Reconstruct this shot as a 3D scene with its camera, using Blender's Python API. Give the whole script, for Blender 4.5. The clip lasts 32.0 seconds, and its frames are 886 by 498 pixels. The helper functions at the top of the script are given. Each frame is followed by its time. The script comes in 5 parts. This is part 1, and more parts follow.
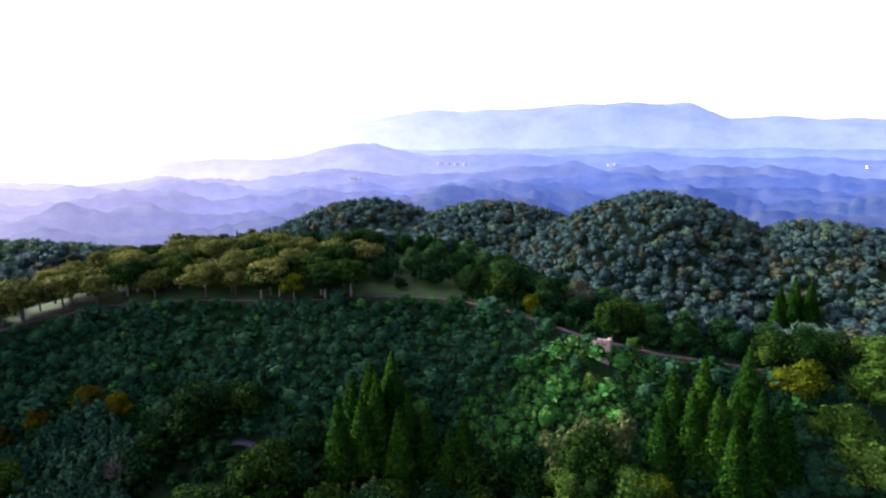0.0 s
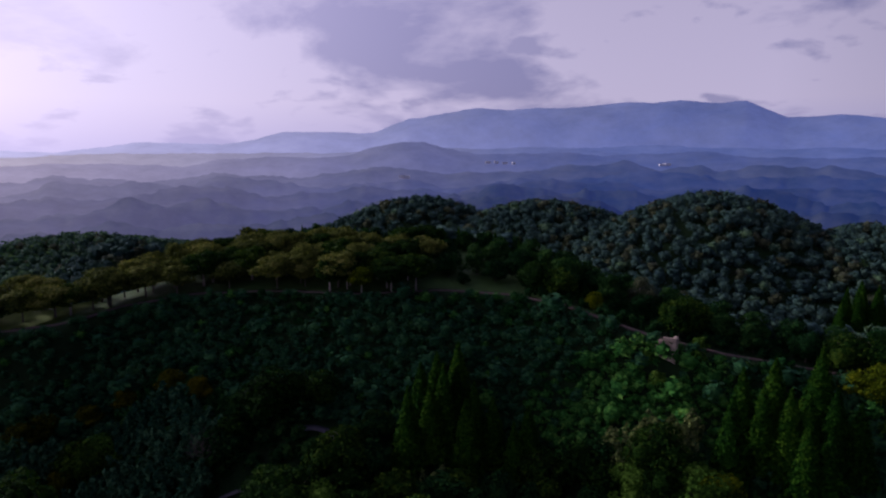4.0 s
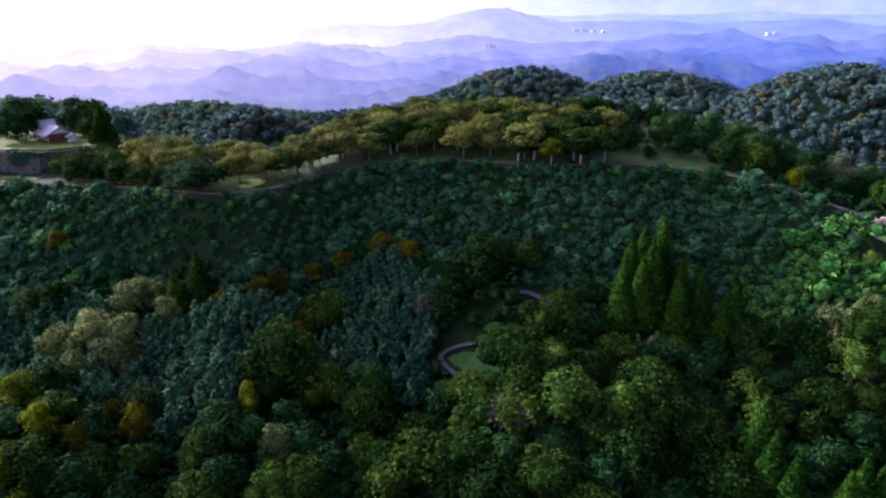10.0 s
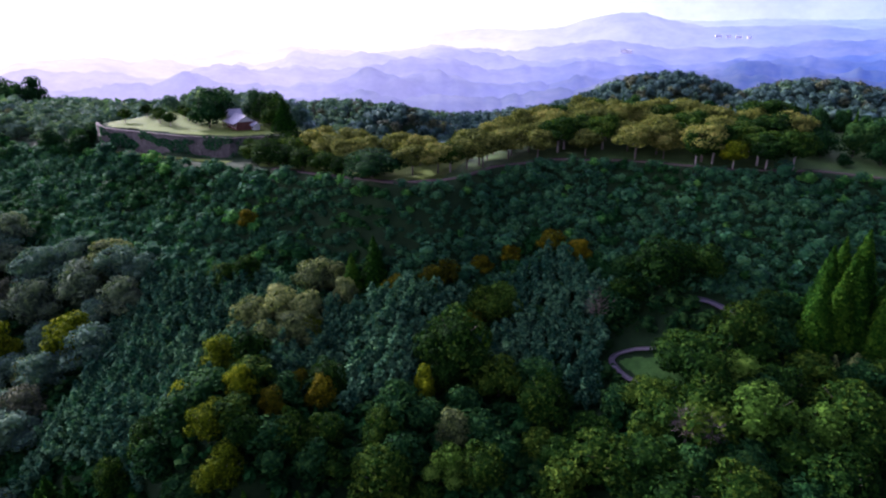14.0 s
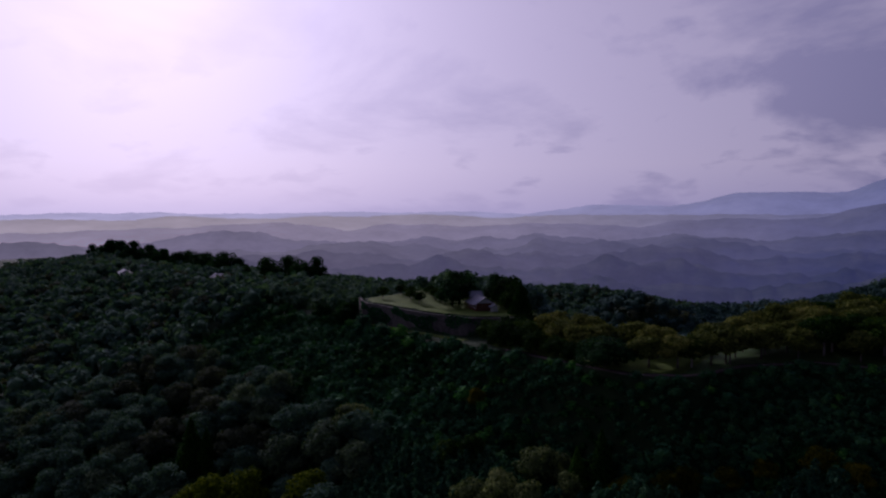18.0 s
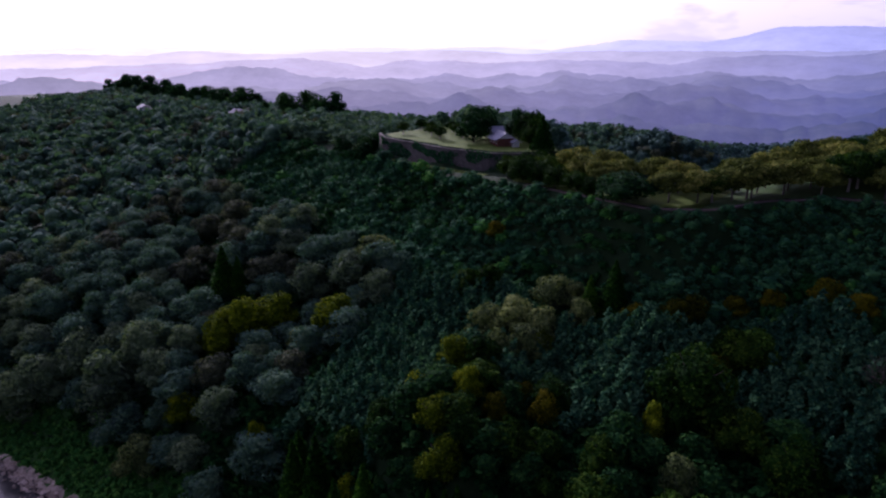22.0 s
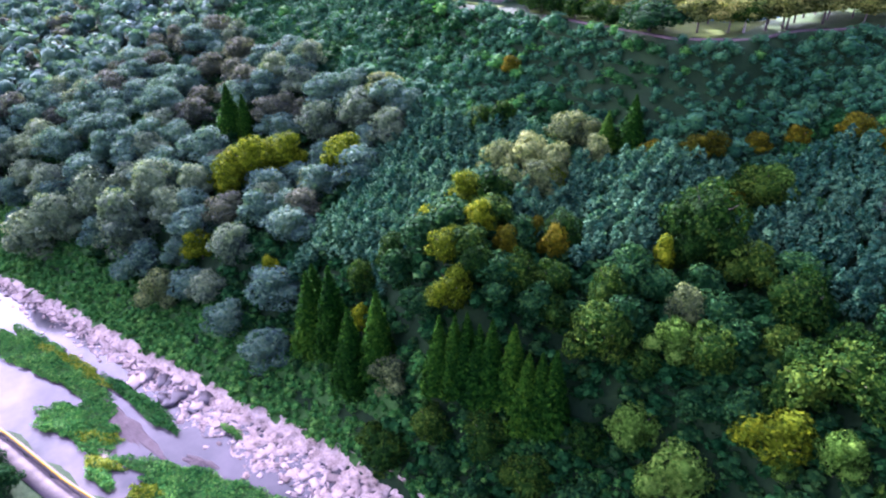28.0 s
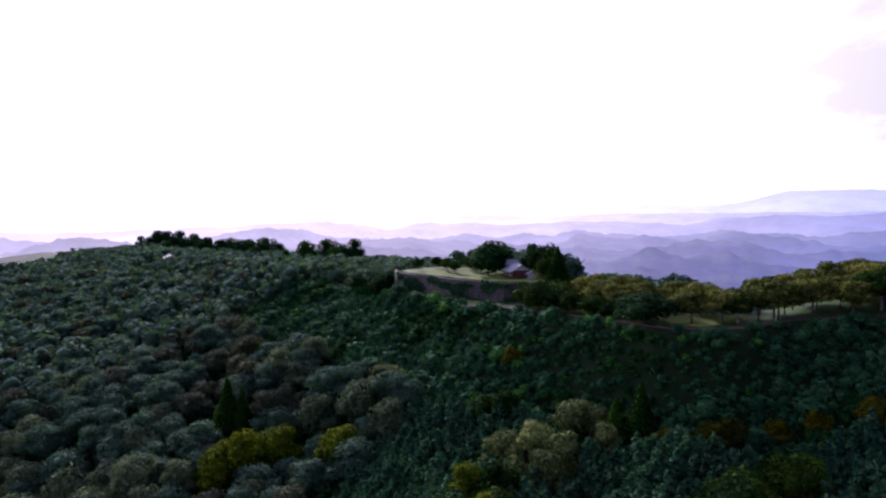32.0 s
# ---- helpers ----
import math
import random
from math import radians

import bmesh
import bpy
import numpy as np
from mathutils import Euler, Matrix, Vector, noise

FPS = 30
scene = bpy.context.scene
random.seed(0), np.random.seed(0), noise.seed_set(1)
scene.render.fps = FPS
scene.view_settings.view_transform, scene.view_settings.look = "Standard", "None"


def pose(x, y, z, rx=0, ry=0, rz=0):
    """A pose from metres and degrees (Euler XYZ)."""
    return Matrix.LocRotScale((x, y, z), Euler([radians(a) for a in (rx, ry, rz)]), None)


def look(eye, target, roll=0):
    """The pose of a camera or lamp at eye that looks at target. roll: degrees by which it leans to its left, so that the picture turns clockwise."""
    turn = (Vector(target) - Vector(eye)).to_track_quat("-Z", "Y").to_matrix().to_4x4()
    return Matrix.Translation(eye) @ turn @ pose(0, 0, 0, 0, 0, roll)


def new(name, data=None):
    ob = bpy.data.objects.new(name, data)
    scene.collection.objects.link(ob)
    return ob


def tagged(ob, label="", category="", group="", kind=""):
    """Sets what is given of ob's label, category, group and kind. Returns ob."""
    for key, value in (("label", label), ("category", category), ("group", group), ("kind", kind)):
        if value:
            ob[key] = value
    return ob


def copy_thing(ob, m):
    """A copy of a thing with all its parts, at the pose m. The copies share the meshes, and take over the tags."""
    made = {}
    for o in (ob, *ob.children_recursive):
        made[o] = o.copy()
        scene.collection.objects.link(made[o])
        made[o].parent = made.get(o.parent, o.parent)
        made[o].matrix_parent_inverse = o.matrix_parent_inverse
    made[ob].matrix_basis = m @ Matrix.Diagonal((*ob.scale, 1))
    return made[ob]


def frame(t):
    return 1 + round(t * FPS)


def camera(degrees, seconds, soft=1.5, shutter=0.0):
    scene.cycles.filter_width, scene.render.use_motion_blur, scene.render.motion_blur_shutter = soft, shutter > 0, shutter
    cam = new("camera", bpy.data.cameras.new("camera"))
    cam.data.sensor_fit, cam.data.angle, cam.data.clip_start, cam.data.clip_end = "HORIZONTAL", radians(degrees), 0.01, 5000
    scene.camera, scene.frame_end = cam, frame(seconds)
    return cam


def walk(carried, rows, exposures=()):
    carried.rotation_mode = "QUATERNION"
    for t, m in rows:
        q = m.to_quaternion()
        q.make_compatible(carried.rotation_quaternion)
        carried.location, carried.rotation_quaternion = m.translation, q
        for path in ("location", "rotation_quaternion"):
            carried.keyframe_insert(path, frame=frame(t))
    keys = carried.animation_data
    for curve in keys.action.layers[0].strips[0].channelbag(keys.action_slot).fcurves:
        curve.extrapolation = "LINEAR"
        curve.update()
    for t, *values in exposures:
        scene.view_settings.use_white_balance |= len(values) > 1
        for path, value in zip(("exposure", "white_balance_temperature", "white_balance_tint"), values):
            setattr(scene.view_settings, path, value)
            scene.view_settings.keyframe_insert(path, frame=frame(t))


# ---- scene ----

# ---- camera and walk: seconds, place, yaw (clockwise from +y), pitch, roll ----
cam = camera(69.44, 32.0, soft=2.2)
PATH = [
    (0, 0.06, 0.14, 112.03, 1.22, -8.72, -0.26),
    (0.5, -0.26, -0.61, 111.82, 0.46, -8.66, -0.23),
    (1, -0.43, -1.21, 111.93, -0.20, -8.71, -0.15),
    (1.5, -0.50, -1.50, 111.82, -0.80, -8.71, -0.14),
    (2, -0.73, -1.74, 111.77, -1.27, -8.74, -0.10),
    (2.5, -1.16, -2.08, 111.74, -1.74, -8.76, -0.03),
    (4.5, -6.84, -3.04, 111.72, -3.15, -8.89, -0.05),
    (5, -9.03, -3.38, 111.43, -3.44, -10.29, -0.08),
    (5.5, -11.37, -3.74, 111.27, -3.72, -14.00, -0.06),
    (6, -13.86, -4.00, 111.55, -3.96, -15.68, -0.05),
    (6.5, -16.41, -4.46, 111.44, -4.18, -15.68, -0.02),
    (7, -18.97, -4.87, 111.37, -4.45, -15.71, -0.03),
    (7.5, -21.63, -5.50, 111.36, -4.68, -19.87, -0.05),
    (8, -24.14, -6.00, 111.33, -4.96, -19.89, -0.07),
    (8.5, -26.88, -6.48, 111.30, -5.17, -19.93, -0.08),
    (9, -29.50, -7.08, 111.25, -5.40, -19.91, -0.15),
    (9.5, -32.26, -7.71, 111.25, -5.59, -19.93, -0.14),
    (10, -35.58, -8.17, 111.15, -9.07, -19.95, -0.04),
    (10.5, -38.48, -9.13, 111.23, -17.09, -19.99, 0.21),
    (11, -40.55, -9.53, 110.99, -23.64, -19.99, 0.26),
    (11.5, -42.59, -10.28, 110.93, -26.82, -20.00, 0.33),
    (12, -44.24, -10.77, 110.59, -27.43, -19.99, 0.29),
    (12.5, -45.77, -11.27, 110.14, -25.82, -20.01, 0.24),
    (13, -47.11, -11.66, 109.60, -24.11, -19.92, 0.23),
    (13.5, -47.57, -11.74, 109.02, -19.64, -19.54, 0.11),
    (15.5, -49.70, -12.61, 109.78, -27.18, -19.88, -0.03),
    (16, -49.10, -11.66, 110.14, -36.35, -19.97, -0.09),
    (16.5, -48.80, -10.76, 110.61, -38.84, -10.77, -0.30),
    (17, -48.35, -11.20, 109.76, -39.65, -3.32, -0.18),
    (17.5, -48.17, -11.34, 109.71, -40.24, -3.31, -0.09),
    (18, -48.05, -11.45, 109.74, -40.66, -3.31, -0.06),
    (18.5, -47.74, -12.43, 109.34, -40.98, -8.49, 0.14),
    (19, -47.77, -11.63, 110.19, -41.41, -11.69, -0.06),
    (19.5, -47.77, -11.38, 110.10, -41.73, -11.72, -0.09),
    (20, -47.95, -11.76, 109.85, -41.80, -11.73, 0.01),
    (20.5, -47.81, -12.18, 109.08, -41.93, -12.13, 0.13),
    (21, -47.46, -12.53, 108.20, -42.13, -15.75, 0.20),
    (21.5, -47.70, -11.91, 108.33, -42.33, -17.45, 0.13),
    (22, -47.70, -11.82, 107.79, -42.52, -17.46, 0.10),
    (22.5, -47.68, -12.00, 107.22, -42.60, -17.45, 0.13),
    (23, -47.61, -12.15, 106.55, -42.74, -18.67, 0.20),
    (23.5, -47.60, -11.98, 106.09, -42.89, -20.89, 0.19),
    (24, -47.54, -12.07, 105.57, -43.02, -23.38, 0.20),
    (24.5, -47.47, -12.11, 105.28, -43.13, -26.04, 0.21),
    (25, -47.79, -11.87, 105.14, -43.20, -28.72, 0.10),
    (25.5, -47.79, -11.49, 105.02, -43.43, -29.72, -0.01),
    (27.5, -48.08, -11.49, 102.72, -43.54, -29.93, 0.06),
    (28, -48.13, -11.50, 102.32, -43.55, -30.09, 0.04),
    (28.5, -48.13, -11.39, 101.72, -43.62, -30.20, -0.04),
    (29, -48.28, -11.39, 100.99, -43.60, -30.27, -0.04),
    (29.5, -48.38, -11.29, 100.28, -43.63, -30.36, 0.00),
    (30, -48.44, -11.13, 99.65, -43.69, -30.47, -0.01),
    (30.5, -48.52, -11.15, 98.92, -43.68, -30.55, 0.04),
    (31, -48.63, -11.13, 98.47, -43.70, -30.72, 0.02),
    (31.5, -49.12, -10.27, 98.78, -43.76, -19.82, -0.39),
    (32, -48.15, -8.77, 97.60, -44.31, -3.07, -0.34),
]


def aim(x, y, z, yaw, pitch, roll):
    a, b = radians(yaw), radians(pitch)
    way = Vector((math.sin(a) * math.cos(b), math.cos(a) * math.cos(b), math.sin(b)))
    return look((x, y, z), Vector((x, y, z)) + way * 100, roll)


EXPOSURES = [
    (0, 0.85), (0.5, 0.2), (1, -0.65), (1.5, -1), (2.5, -1.2), (4.5, -1.3), (5, -1.25), (5.5, -1.05), (6, -0.4), (7, -0.15),
    (7.5, 0.4), (9, 0.93), (10, 0.93), (13, 0.98), (16, 0.88), (16.5, -0.15), (17, -1.2), (17.5, -1.75), (18, -2.1), (19, -1.95),
    (20, -1.85), (21, -1.15), (21.5, -0.65), (23, -0.5), (24, 0.35), (24.5, 1.65), (25, 2.5), (25.5, 2.7), (28, 2.8), (31, 2.8),
    (31.4, 0.95), (31.7, 0.35), (32, 0.05),
]
COOL = [(0, 5350, 27), (8, 5200, 36), (21, 5150, 36), (25, 4950, 44), (31, 4950, 44), (32, 5200, 36)]
walk(cam, [(r[0], aim(*r[1:])) for r in PATH], [(t, stops, *[float(np.interp(t, [c[0] for c in COOL], [c[k] for c in COOL])) for k in (1, 2)]) for t, stops in EXPOSURES])

# ---- sky and sun ----
SUN_AZ, SUN_EL = radians(-66), radians(22)
SUN_WAY = Vector((math.sin(SUN_AZ) * math.cos(SUN_EL), math.cos(SUN_AZ) * math.cos(SUN_EL), math.sin(SUN_EL)))


def node(tree, kind, inputs=(), **props):
    n = tree.nodes.new(kind)
    for k, v in props.items():
        setattr(n, k, v)
    for k, v in dict(inputs).items():
        if isinstance(v, bpy.types.NodeSocket):
            tree.links.new(v, n.inputs[k])
        else:
            n.inputs[k].default_value = v
    return n


def ramp(tree, fac, stops):
    n = node(tree, "ShaderNodeValToRGB", {"Fac": fac})
    while len(n.color_ramp.elements) < len(stops):
        n.color_ramp.elements.new(0.5)
    for e, (at, col) in zip(n.color_ramp.elements, stops):
        e.position, e.color = at, (*col, 1)
    return n.outputs["Color"]


def mixed(tree, fac, a, b, blend="MIX"):
    n = node(tree, "ShaderNodeMix", data_type="RGBA", blend_type=blend)
    for key, v in ((0, fac), (6, a), (7, b)):
        if isinstance(v, bpy.types.NodeSocket):
            tree.links.new(v, n.inputs[key])
        else:
            n.inputs[key].default_value = v if key == 0 else (*v, 1)
    return n.outputs[2]


def maths(tree, op, a, b=0.0, c=0.0):
    n = node(tree, "ShaderNodeMath", operation=op)
    for i, v in enumerate((a, b, c)):
        if isinstance(v, bpy.types.NodeSocket):
            tree.links.new(v, n.inputs[i])
        else:
            n.inputs[i].default_value = v
    return n.outputs[0]


def make_world():
    w = bpy.data.worlds.new("sky")
    scene.world = w
    w.use_nodes = True
    t = w.node_tree
    t.nodes.clear()
    sky = node(t, "ShaderNodeTexSky", sky_type="NISHITA", sun_disc=False, sun_elevation=SUN_EL, sun_rotation=SUN_AZ, air_density=1.0, dust_density=3.0)
    way = node(t, "ShaderNodeTexCoord").outputs["Generated"]
    xyz = node(t, "ShaderNodeSeparateXYZ", {"Vector": way})
    up = maths(t, "MAXIMUM", xyz.outputs["Z"], 0.0)
    # cloud sheet seen in perspective
    flat = maths(t, "ADD", up, 0.30)
    plane = node(t, "ShaderNodeCombineXYZ", {"X": maths(t, "DIVIDE", xyz.outputs["X"], flat), "Y": maths(t, "DIVIDE", xyz.outputs["Y"], flat), "Z": 3.7})
    big = node(t, "ShaderNodeTexNoise", {"Vector": plane.outputs[0], "Scale": 1.55, "Detail": 9.0, "Roughness": 0.55, "Distortion": 0.25})
    cover = ramp(t, big.outputs["Fac"], [(0.51, (0, 0, 0)), (0.63, (1, 1, 1))])
    puffs = node(t, "ShaderNodeTexNoise", {"Vector": plane.outputs[0], "Scale": 4.2, "Detail": 7.0, "Roughness": 0.52, "Distortion": 0.15})
    small = ramp(t, puffs.outputs["Fac"], [(0.57, (0, 0, 0)), (0.69, (1, 1, 1))])
    towards = node(t, "ShaderNodeVectorMath", {0: way, 1: SUN_WAY}, operation="DOT_PRODUCT").outputs["Value"]
    facing = maths(t, "MAXIMUM", towards, 0.0)
    near_sun = maths(t, "POWER", facing, 3.0)
    veil = maths(t, "POWER", facing, 16.0)
    front = maths(t, "MULTIPLY_ADD", node(t, "ShaderNodeVectorMath", {0: way, 1: (math.sin(SUN_AZ), math.cos(SUN_AZ), 0)}, operation="DOT_PRODUCT").outputs["Value"], 0.5, 0.5)
    # thick bright air low down on the sunny side, dull blue overhead and behind
    clear = mixed(t, ramp(t, up, [(0.0, (0, 0, 0)), (0.30, (0.2, 0.2, 0.2)), (0.6, (1, 1, 1))]), (1.40, 1.20, 1.20), (0.075, 0.075, 0.135))
    cloud = mixed(t, near_sun, (0.50, 0.46, 0.66), (0.78, 0.68, 0.82))
    both = mixed(t, maths(t, "MULTIPLY", maths(t, "MAXIMUM", cover, maths(t, "MULTIPLY", small, 0.75)), 0.9), clear, cloud)
    both = mixed(t, ramp(t, front, [(0.08, (0.0, 0.0, 0.0)), (0.5, (1, 1, 1))]), (0.035, 0.04, 0.08), both)
    glow = mixed(t, 1.0, both, mixed(t, near_sun, (0, 0, 0), (1.6, 1.32, 1.30)), "ADD")
    low = ramp(t, up, [(0.0, (1, 1, 1)), (0.07, (0, 0, 0))])
    haze = mixed(t, maths(t, "MULTIPLY", low, 0.7), glow, mixed(t, near_sun, (0.80, 0.75, 1.02), (2.6, 2.2, 2.4)))
    haze = mixed(t, 1.0, haze, mixed(t, veil, (0, 0, 0), (1.2, 1.0, 0.95)), "ADD")
    a = node(t, "ShaderNodeBackground", {"Color": sky.outputs[0], "Strength": 0.02})
    b = node(t, "ShaderNodeBackground", {"Color": haze, "Strength": 0.92})
    total = node(t, "ShaderNodeAddShader", {0: a.outputs[0], 1: b.outputs[0]})
    node(t, "ShaderNodeOutputWorld", {"Surface": total.outputs[0]})


make_world()
sun = new("sun", bpy.data.lights.new("sun", "SUN"))
sun.data.energy, sun.data.angle, sun.data.color = 4.5, radians(2.5), (1.0, 0.86, 0.66)
sun.matrix_world = look(SUN_WAY * 500, (0, 0, 0))

# ---- materials ----
def material(name, rough=0.8):
    m = bpy.data.materials.new(name)
    m.use_nodes = True
    t = m.node_tree
    t.nodes.clear()
    out = node(t, "ShaderNodeOutputMaterial")
    return m, t, out


def noise_at(t, scale, detail=4.0, rough=0.6, object_space=False):
    c = node(t, "ShaderNodeTexCoord").outputs["Object"] if object_space else node(t, "ShaderNodeNewGeometry").outputs["Position"]
    return node(t, "ShaderNodeTexNoise", {"Vector": c, "Scale": scale, "Detail": detail, "Roughness": rough}).outputs["Fac"]


def plain(name, stops, scale=1.0, rough=0.85, bump=0.3, metal=0.0, fine=6.0):
    """A rough surface whose colour wanders between the stops at two scales."""
    m, t, out = material(name)
    big, small = noise_at(t, scale), noise_at(t, scale * fine)
    fac = maths(t, "ADD", maths(t, "MULTIPLY", big, 0.6), maths(t, "MULTIPLY", small, 0.4))
    col = ramp(t, fac, stops)
    b = node(t, "ShaderNodeBump", {"Strength": bump, "Distance": 0.15 / scale ** 0.5, "Height": small})
    p = node(t, "ShaderNodeBsdfPrincipled", {"Base Color": col, "Roughness": rough, "Metallic": metal, "Specular IOR Level": 0.15 if rough > 0.6 else 0.5, "Normal": b.outputs[0]})
    t.links.new(p.outputs[0], out.inputs["Surface"])
    return m


def leafy(name, dark, mid, light, patch=0.09, through_light=0.24, grain=1.7, gloss=0.03, haze_sheen=0.0, tint=(0.75, 0.78, 1.0)):
    """Foliage: each leaf clump has its own shade, whole patches drift in tone, light shines through. A tinted sheen
    imitates haze.
    """
    m, t, out = material(name)
    island = node(t, "ShaderNodeNewGeometry").outputs["Random Per Island"]
    whole = node(t, "ShaderNodeObjectInfo").outputs["Random"]
    wide, fine = noise_at(t, patch, 3.0), noise_at(t, grain, 3.0, 0.7)
    fac = maths(t, "ADD", maths(t, "MULTIPLY", island, 0.28), maths(t, "ADD", maths(t, "MULTIPLY", wide, 0.42), maths(t, "MULTIPLY", maths(t, "SUBTRACT", whole, 0.5), 0.2)))
    fac = maths(t, "ADD", fac, maths(t, "MULTIPLY", maths(t, "SUBTRACT", fine, 0.32), 0.85))
    rich = lambda c, k: [max(0.002, (g + (v - g) * 1.2) * k) for g in [(c[0] + 2 * c[1] + c[2]) / 4] for v in c]
    col = ramp(t, fac, [(0.27, rich(dark, 0.55)), (0.52, rich(mid, 0.9)), (0.84, rich(light, 1.12))])
    b = node(t, "ShaderNodeBump", {"Strength": 0.6, "Distance": 0.5 / grain, "Height": fine})
    d = node(t, "ShaderNodeBsdfPrincipled", {"Base Color": col, "Roughness": 0.8, "Specular IOR Level": gloss, "Sheen Weight": haze_sheen, "Sheen Roughness": 0.7, "Sheen Tint": (*tint, 1), "Normal": b.outputs[0]})
    tr = node(t, "ShaderNodeBsdfTranslucent", {"Color": mixed(t, 1.0, col, (1.1, 1.15, 0.7), "MULTIPLY"), "Normal": b.outputs[0]})
    mix = node(t, "ShaderNodeMixShader", {0: through_light, 1: d.outputs[0], 2: tr.outputs[0]})
    t.links.new(mix.outputs[0], out.inputs["Surface"])
    return m


LEAF_DARK = leafy("leaf_dark", (0.005, 0.020, 0.008), (0.016, 0.052, 0.017), (0.060, 0.115, 0.030))
LEAF_OAK = leafy("leaf_olive", (0.005, 0.020, 0.005), (0.019, 0.050, 0.010), (0.080, 0.120, 0.022))
LEAF_PALE = leafy("leaf_pale", (0.040, 0.072, 0.022), (0.130, 0.170, 0.055), (0.30, 0.33, 0.12), haze_sheen=0.06)
LEAF_YELLOW = leafy("leaf_yellow", (0.034, 0.064, 0.010), (0.110, 0.150, 0.016), (0.27, 0.29, 0.035))
LEAF_LIME = leafy("leaf_lime", (0.022, 0.058, 0.012), (0.062, 0.125, 0.024), (0.14, 0.22, 0.05))
LEAF_FRESH = leafy("leaf_fresh", (0.008, 0.036, 0.012), (0.024, 0.080, 0.024), (0.07, 0.15, 0.042))
LEAF_RUST = leafy("leaf_rust", (0.026, 0.036, 0.008), (0.070, 0.076, 0.012), (0.15, 0.13, 0.02))
LEAF_CEDAR = leafy("leaf_cedar", (0.007, 0.030, 0.006), (0.022, 0.068, 0.011), (0.07, 0.135, 0.020), through_light=0.3)
LEAF_BAMBOO = leafy("leaf_bamboo", (0.006, 0.030, 0.018), (0.022, 0.076, 0.038), (0.12, 0.21, 0.10), patch=0.06, haze_sheen=0.05, tint=(0.6, 0.9, 1.0))
LEAF_SHRUB = leafy("leaf_shrub", (0.011, 0.046, 0.020), (0.032, 0.100, 0.038), (0.085, 0.17, 0.06), patch=0.12, haze_sheen=0.06, tint=(0.55, 0.9, 1.0))
LEAF_CHERRY = leafy("leaf_cherry", (0.050, 0.074, 0.022), (0.120, 0.145, 0.040), (0.26, 0.25, 0.08))
# next three: base colours blued or paled, sheen tinted, to imitate haze
LEAF_FAR = leafy("leaf_far", (0.022, 0.052, 0.040), (0.050, 0.092, 0.066), (0.10, 0.145, 0.095), patch=0.02, through_light=0.15, grain=0.7, haze_sheen=0.12, tint=(0.42, 0.66, 1.0))
LEAF_WEST = leafy("leaf_hazed_green", (0.024, 0.060, 0.034), (0.064, 0.125, 0.064), (0.16, 0.225, 0.105), haze_sheen=0.16, tint=(0.62, 0.84, 1.0))
LEAF_PALE_HAZE = leafy("leaf_pale_haze", (0.044, 0.078, 0.036), (0.115, 0.165, 0.075), (0.24, 0.29, 0.13), haze_sheen=0.12, tint=(0.8, 0.92, 1.0))
LEAF_BROWN = leafy("leaf_brown", (0.040, 0.056, 0.028), (0.090, 0.105, 0.048), (0.16, 0.17, 0.085), patch=0.035, haze_sheen=0.1, tint=(0.8, 0.9, 1.0))
LEAF_GRASS = leafy("leaf_grass", (0.025, 0.095, 0.030), (0.070, 0.20, 0.05), (0.19, 0.33, 0.08), patch=0.15)
LEAF_STRAW = leafy("leaf_straw", (0.05, 0.10, 0.015), (0.15, 0.21, 0.03), (0.32, 0.34, 0.08), patch=0.2)
BARK = plain("bark", [(0.3, (0.05, 0.040, 0.032)), (0.7, (0.17, 0.14, 0.11))], 2.0)
BARK_PALE = plain("bark_pale", [(0.3, (0.22, 0.19, 0.16)), (0.7, (0.45, 0.40, 0.35))], 2.0)
BARK_MID = plain("bark_mid", [(0.3, (0.08, 0.068, 0.055)), (0.7, (0.20, 0.17, 0.14))], 2.0)
SOIL = plain("soil", [(0.25, (0.005, 0.016, 0.004)), (0.5, (0.011, 0.031, 0.007)), (0.8, (0.028, 0.056, 0.012))], 0.12, bump=0.6)
LAWN = plain("lawn", [(0.25, (0.055, 0.10, 0.014)), (0.55, (0.115, 0.17, 0.022)), (0.8, (0.20, 0.23, 0.045))], 0.25, bump=0.4)
PARK_GRASS = plain("park_grass", [(0.25, (0.030, 0.065, 0.016)), (0.55, (0.060, 0.115, 0.026)), (0.8, (0.12, 0.17, 0.045))], 0.25, bump=0.4)
TRACK = plain("trodden_earth", [(0.3, (0.065, 0.048, 0.042)), (0.5, (0.10, 0.076, 0.066)), (0.7, (0.17, 0.13, 0.11))], 0.8)
ASPHALT = plain("asphalt", [(0.3, (0.10, 0.09, 0.10)), (0.7, (0.17, 0.155, 0.165))], 1.2, bump=0.15)
LANE = plain("pale_lane", [(0.3, (0.075, 0.064, 0.060)), (0.7, (0.12, 0.103, 0.096))], 0.7, bump=0.15)
GRAVEL = plain("gravel", [(0.25, (0.09, 0.07, 0.056)), (0.5, (0.15, 0.12, 0.10)), (0.8, (0.24, 0.195, 0.16))], 0.9, bump=0.5)
GRASS_GREEN = plain("rough_grass", [(0.25, (0.018, 0.055, 0.010)), (0.5, (0.045, 0.12, 0.02)), (0.8, (0.10, 0.19, 0.04))], 0.5, bump=0.8)


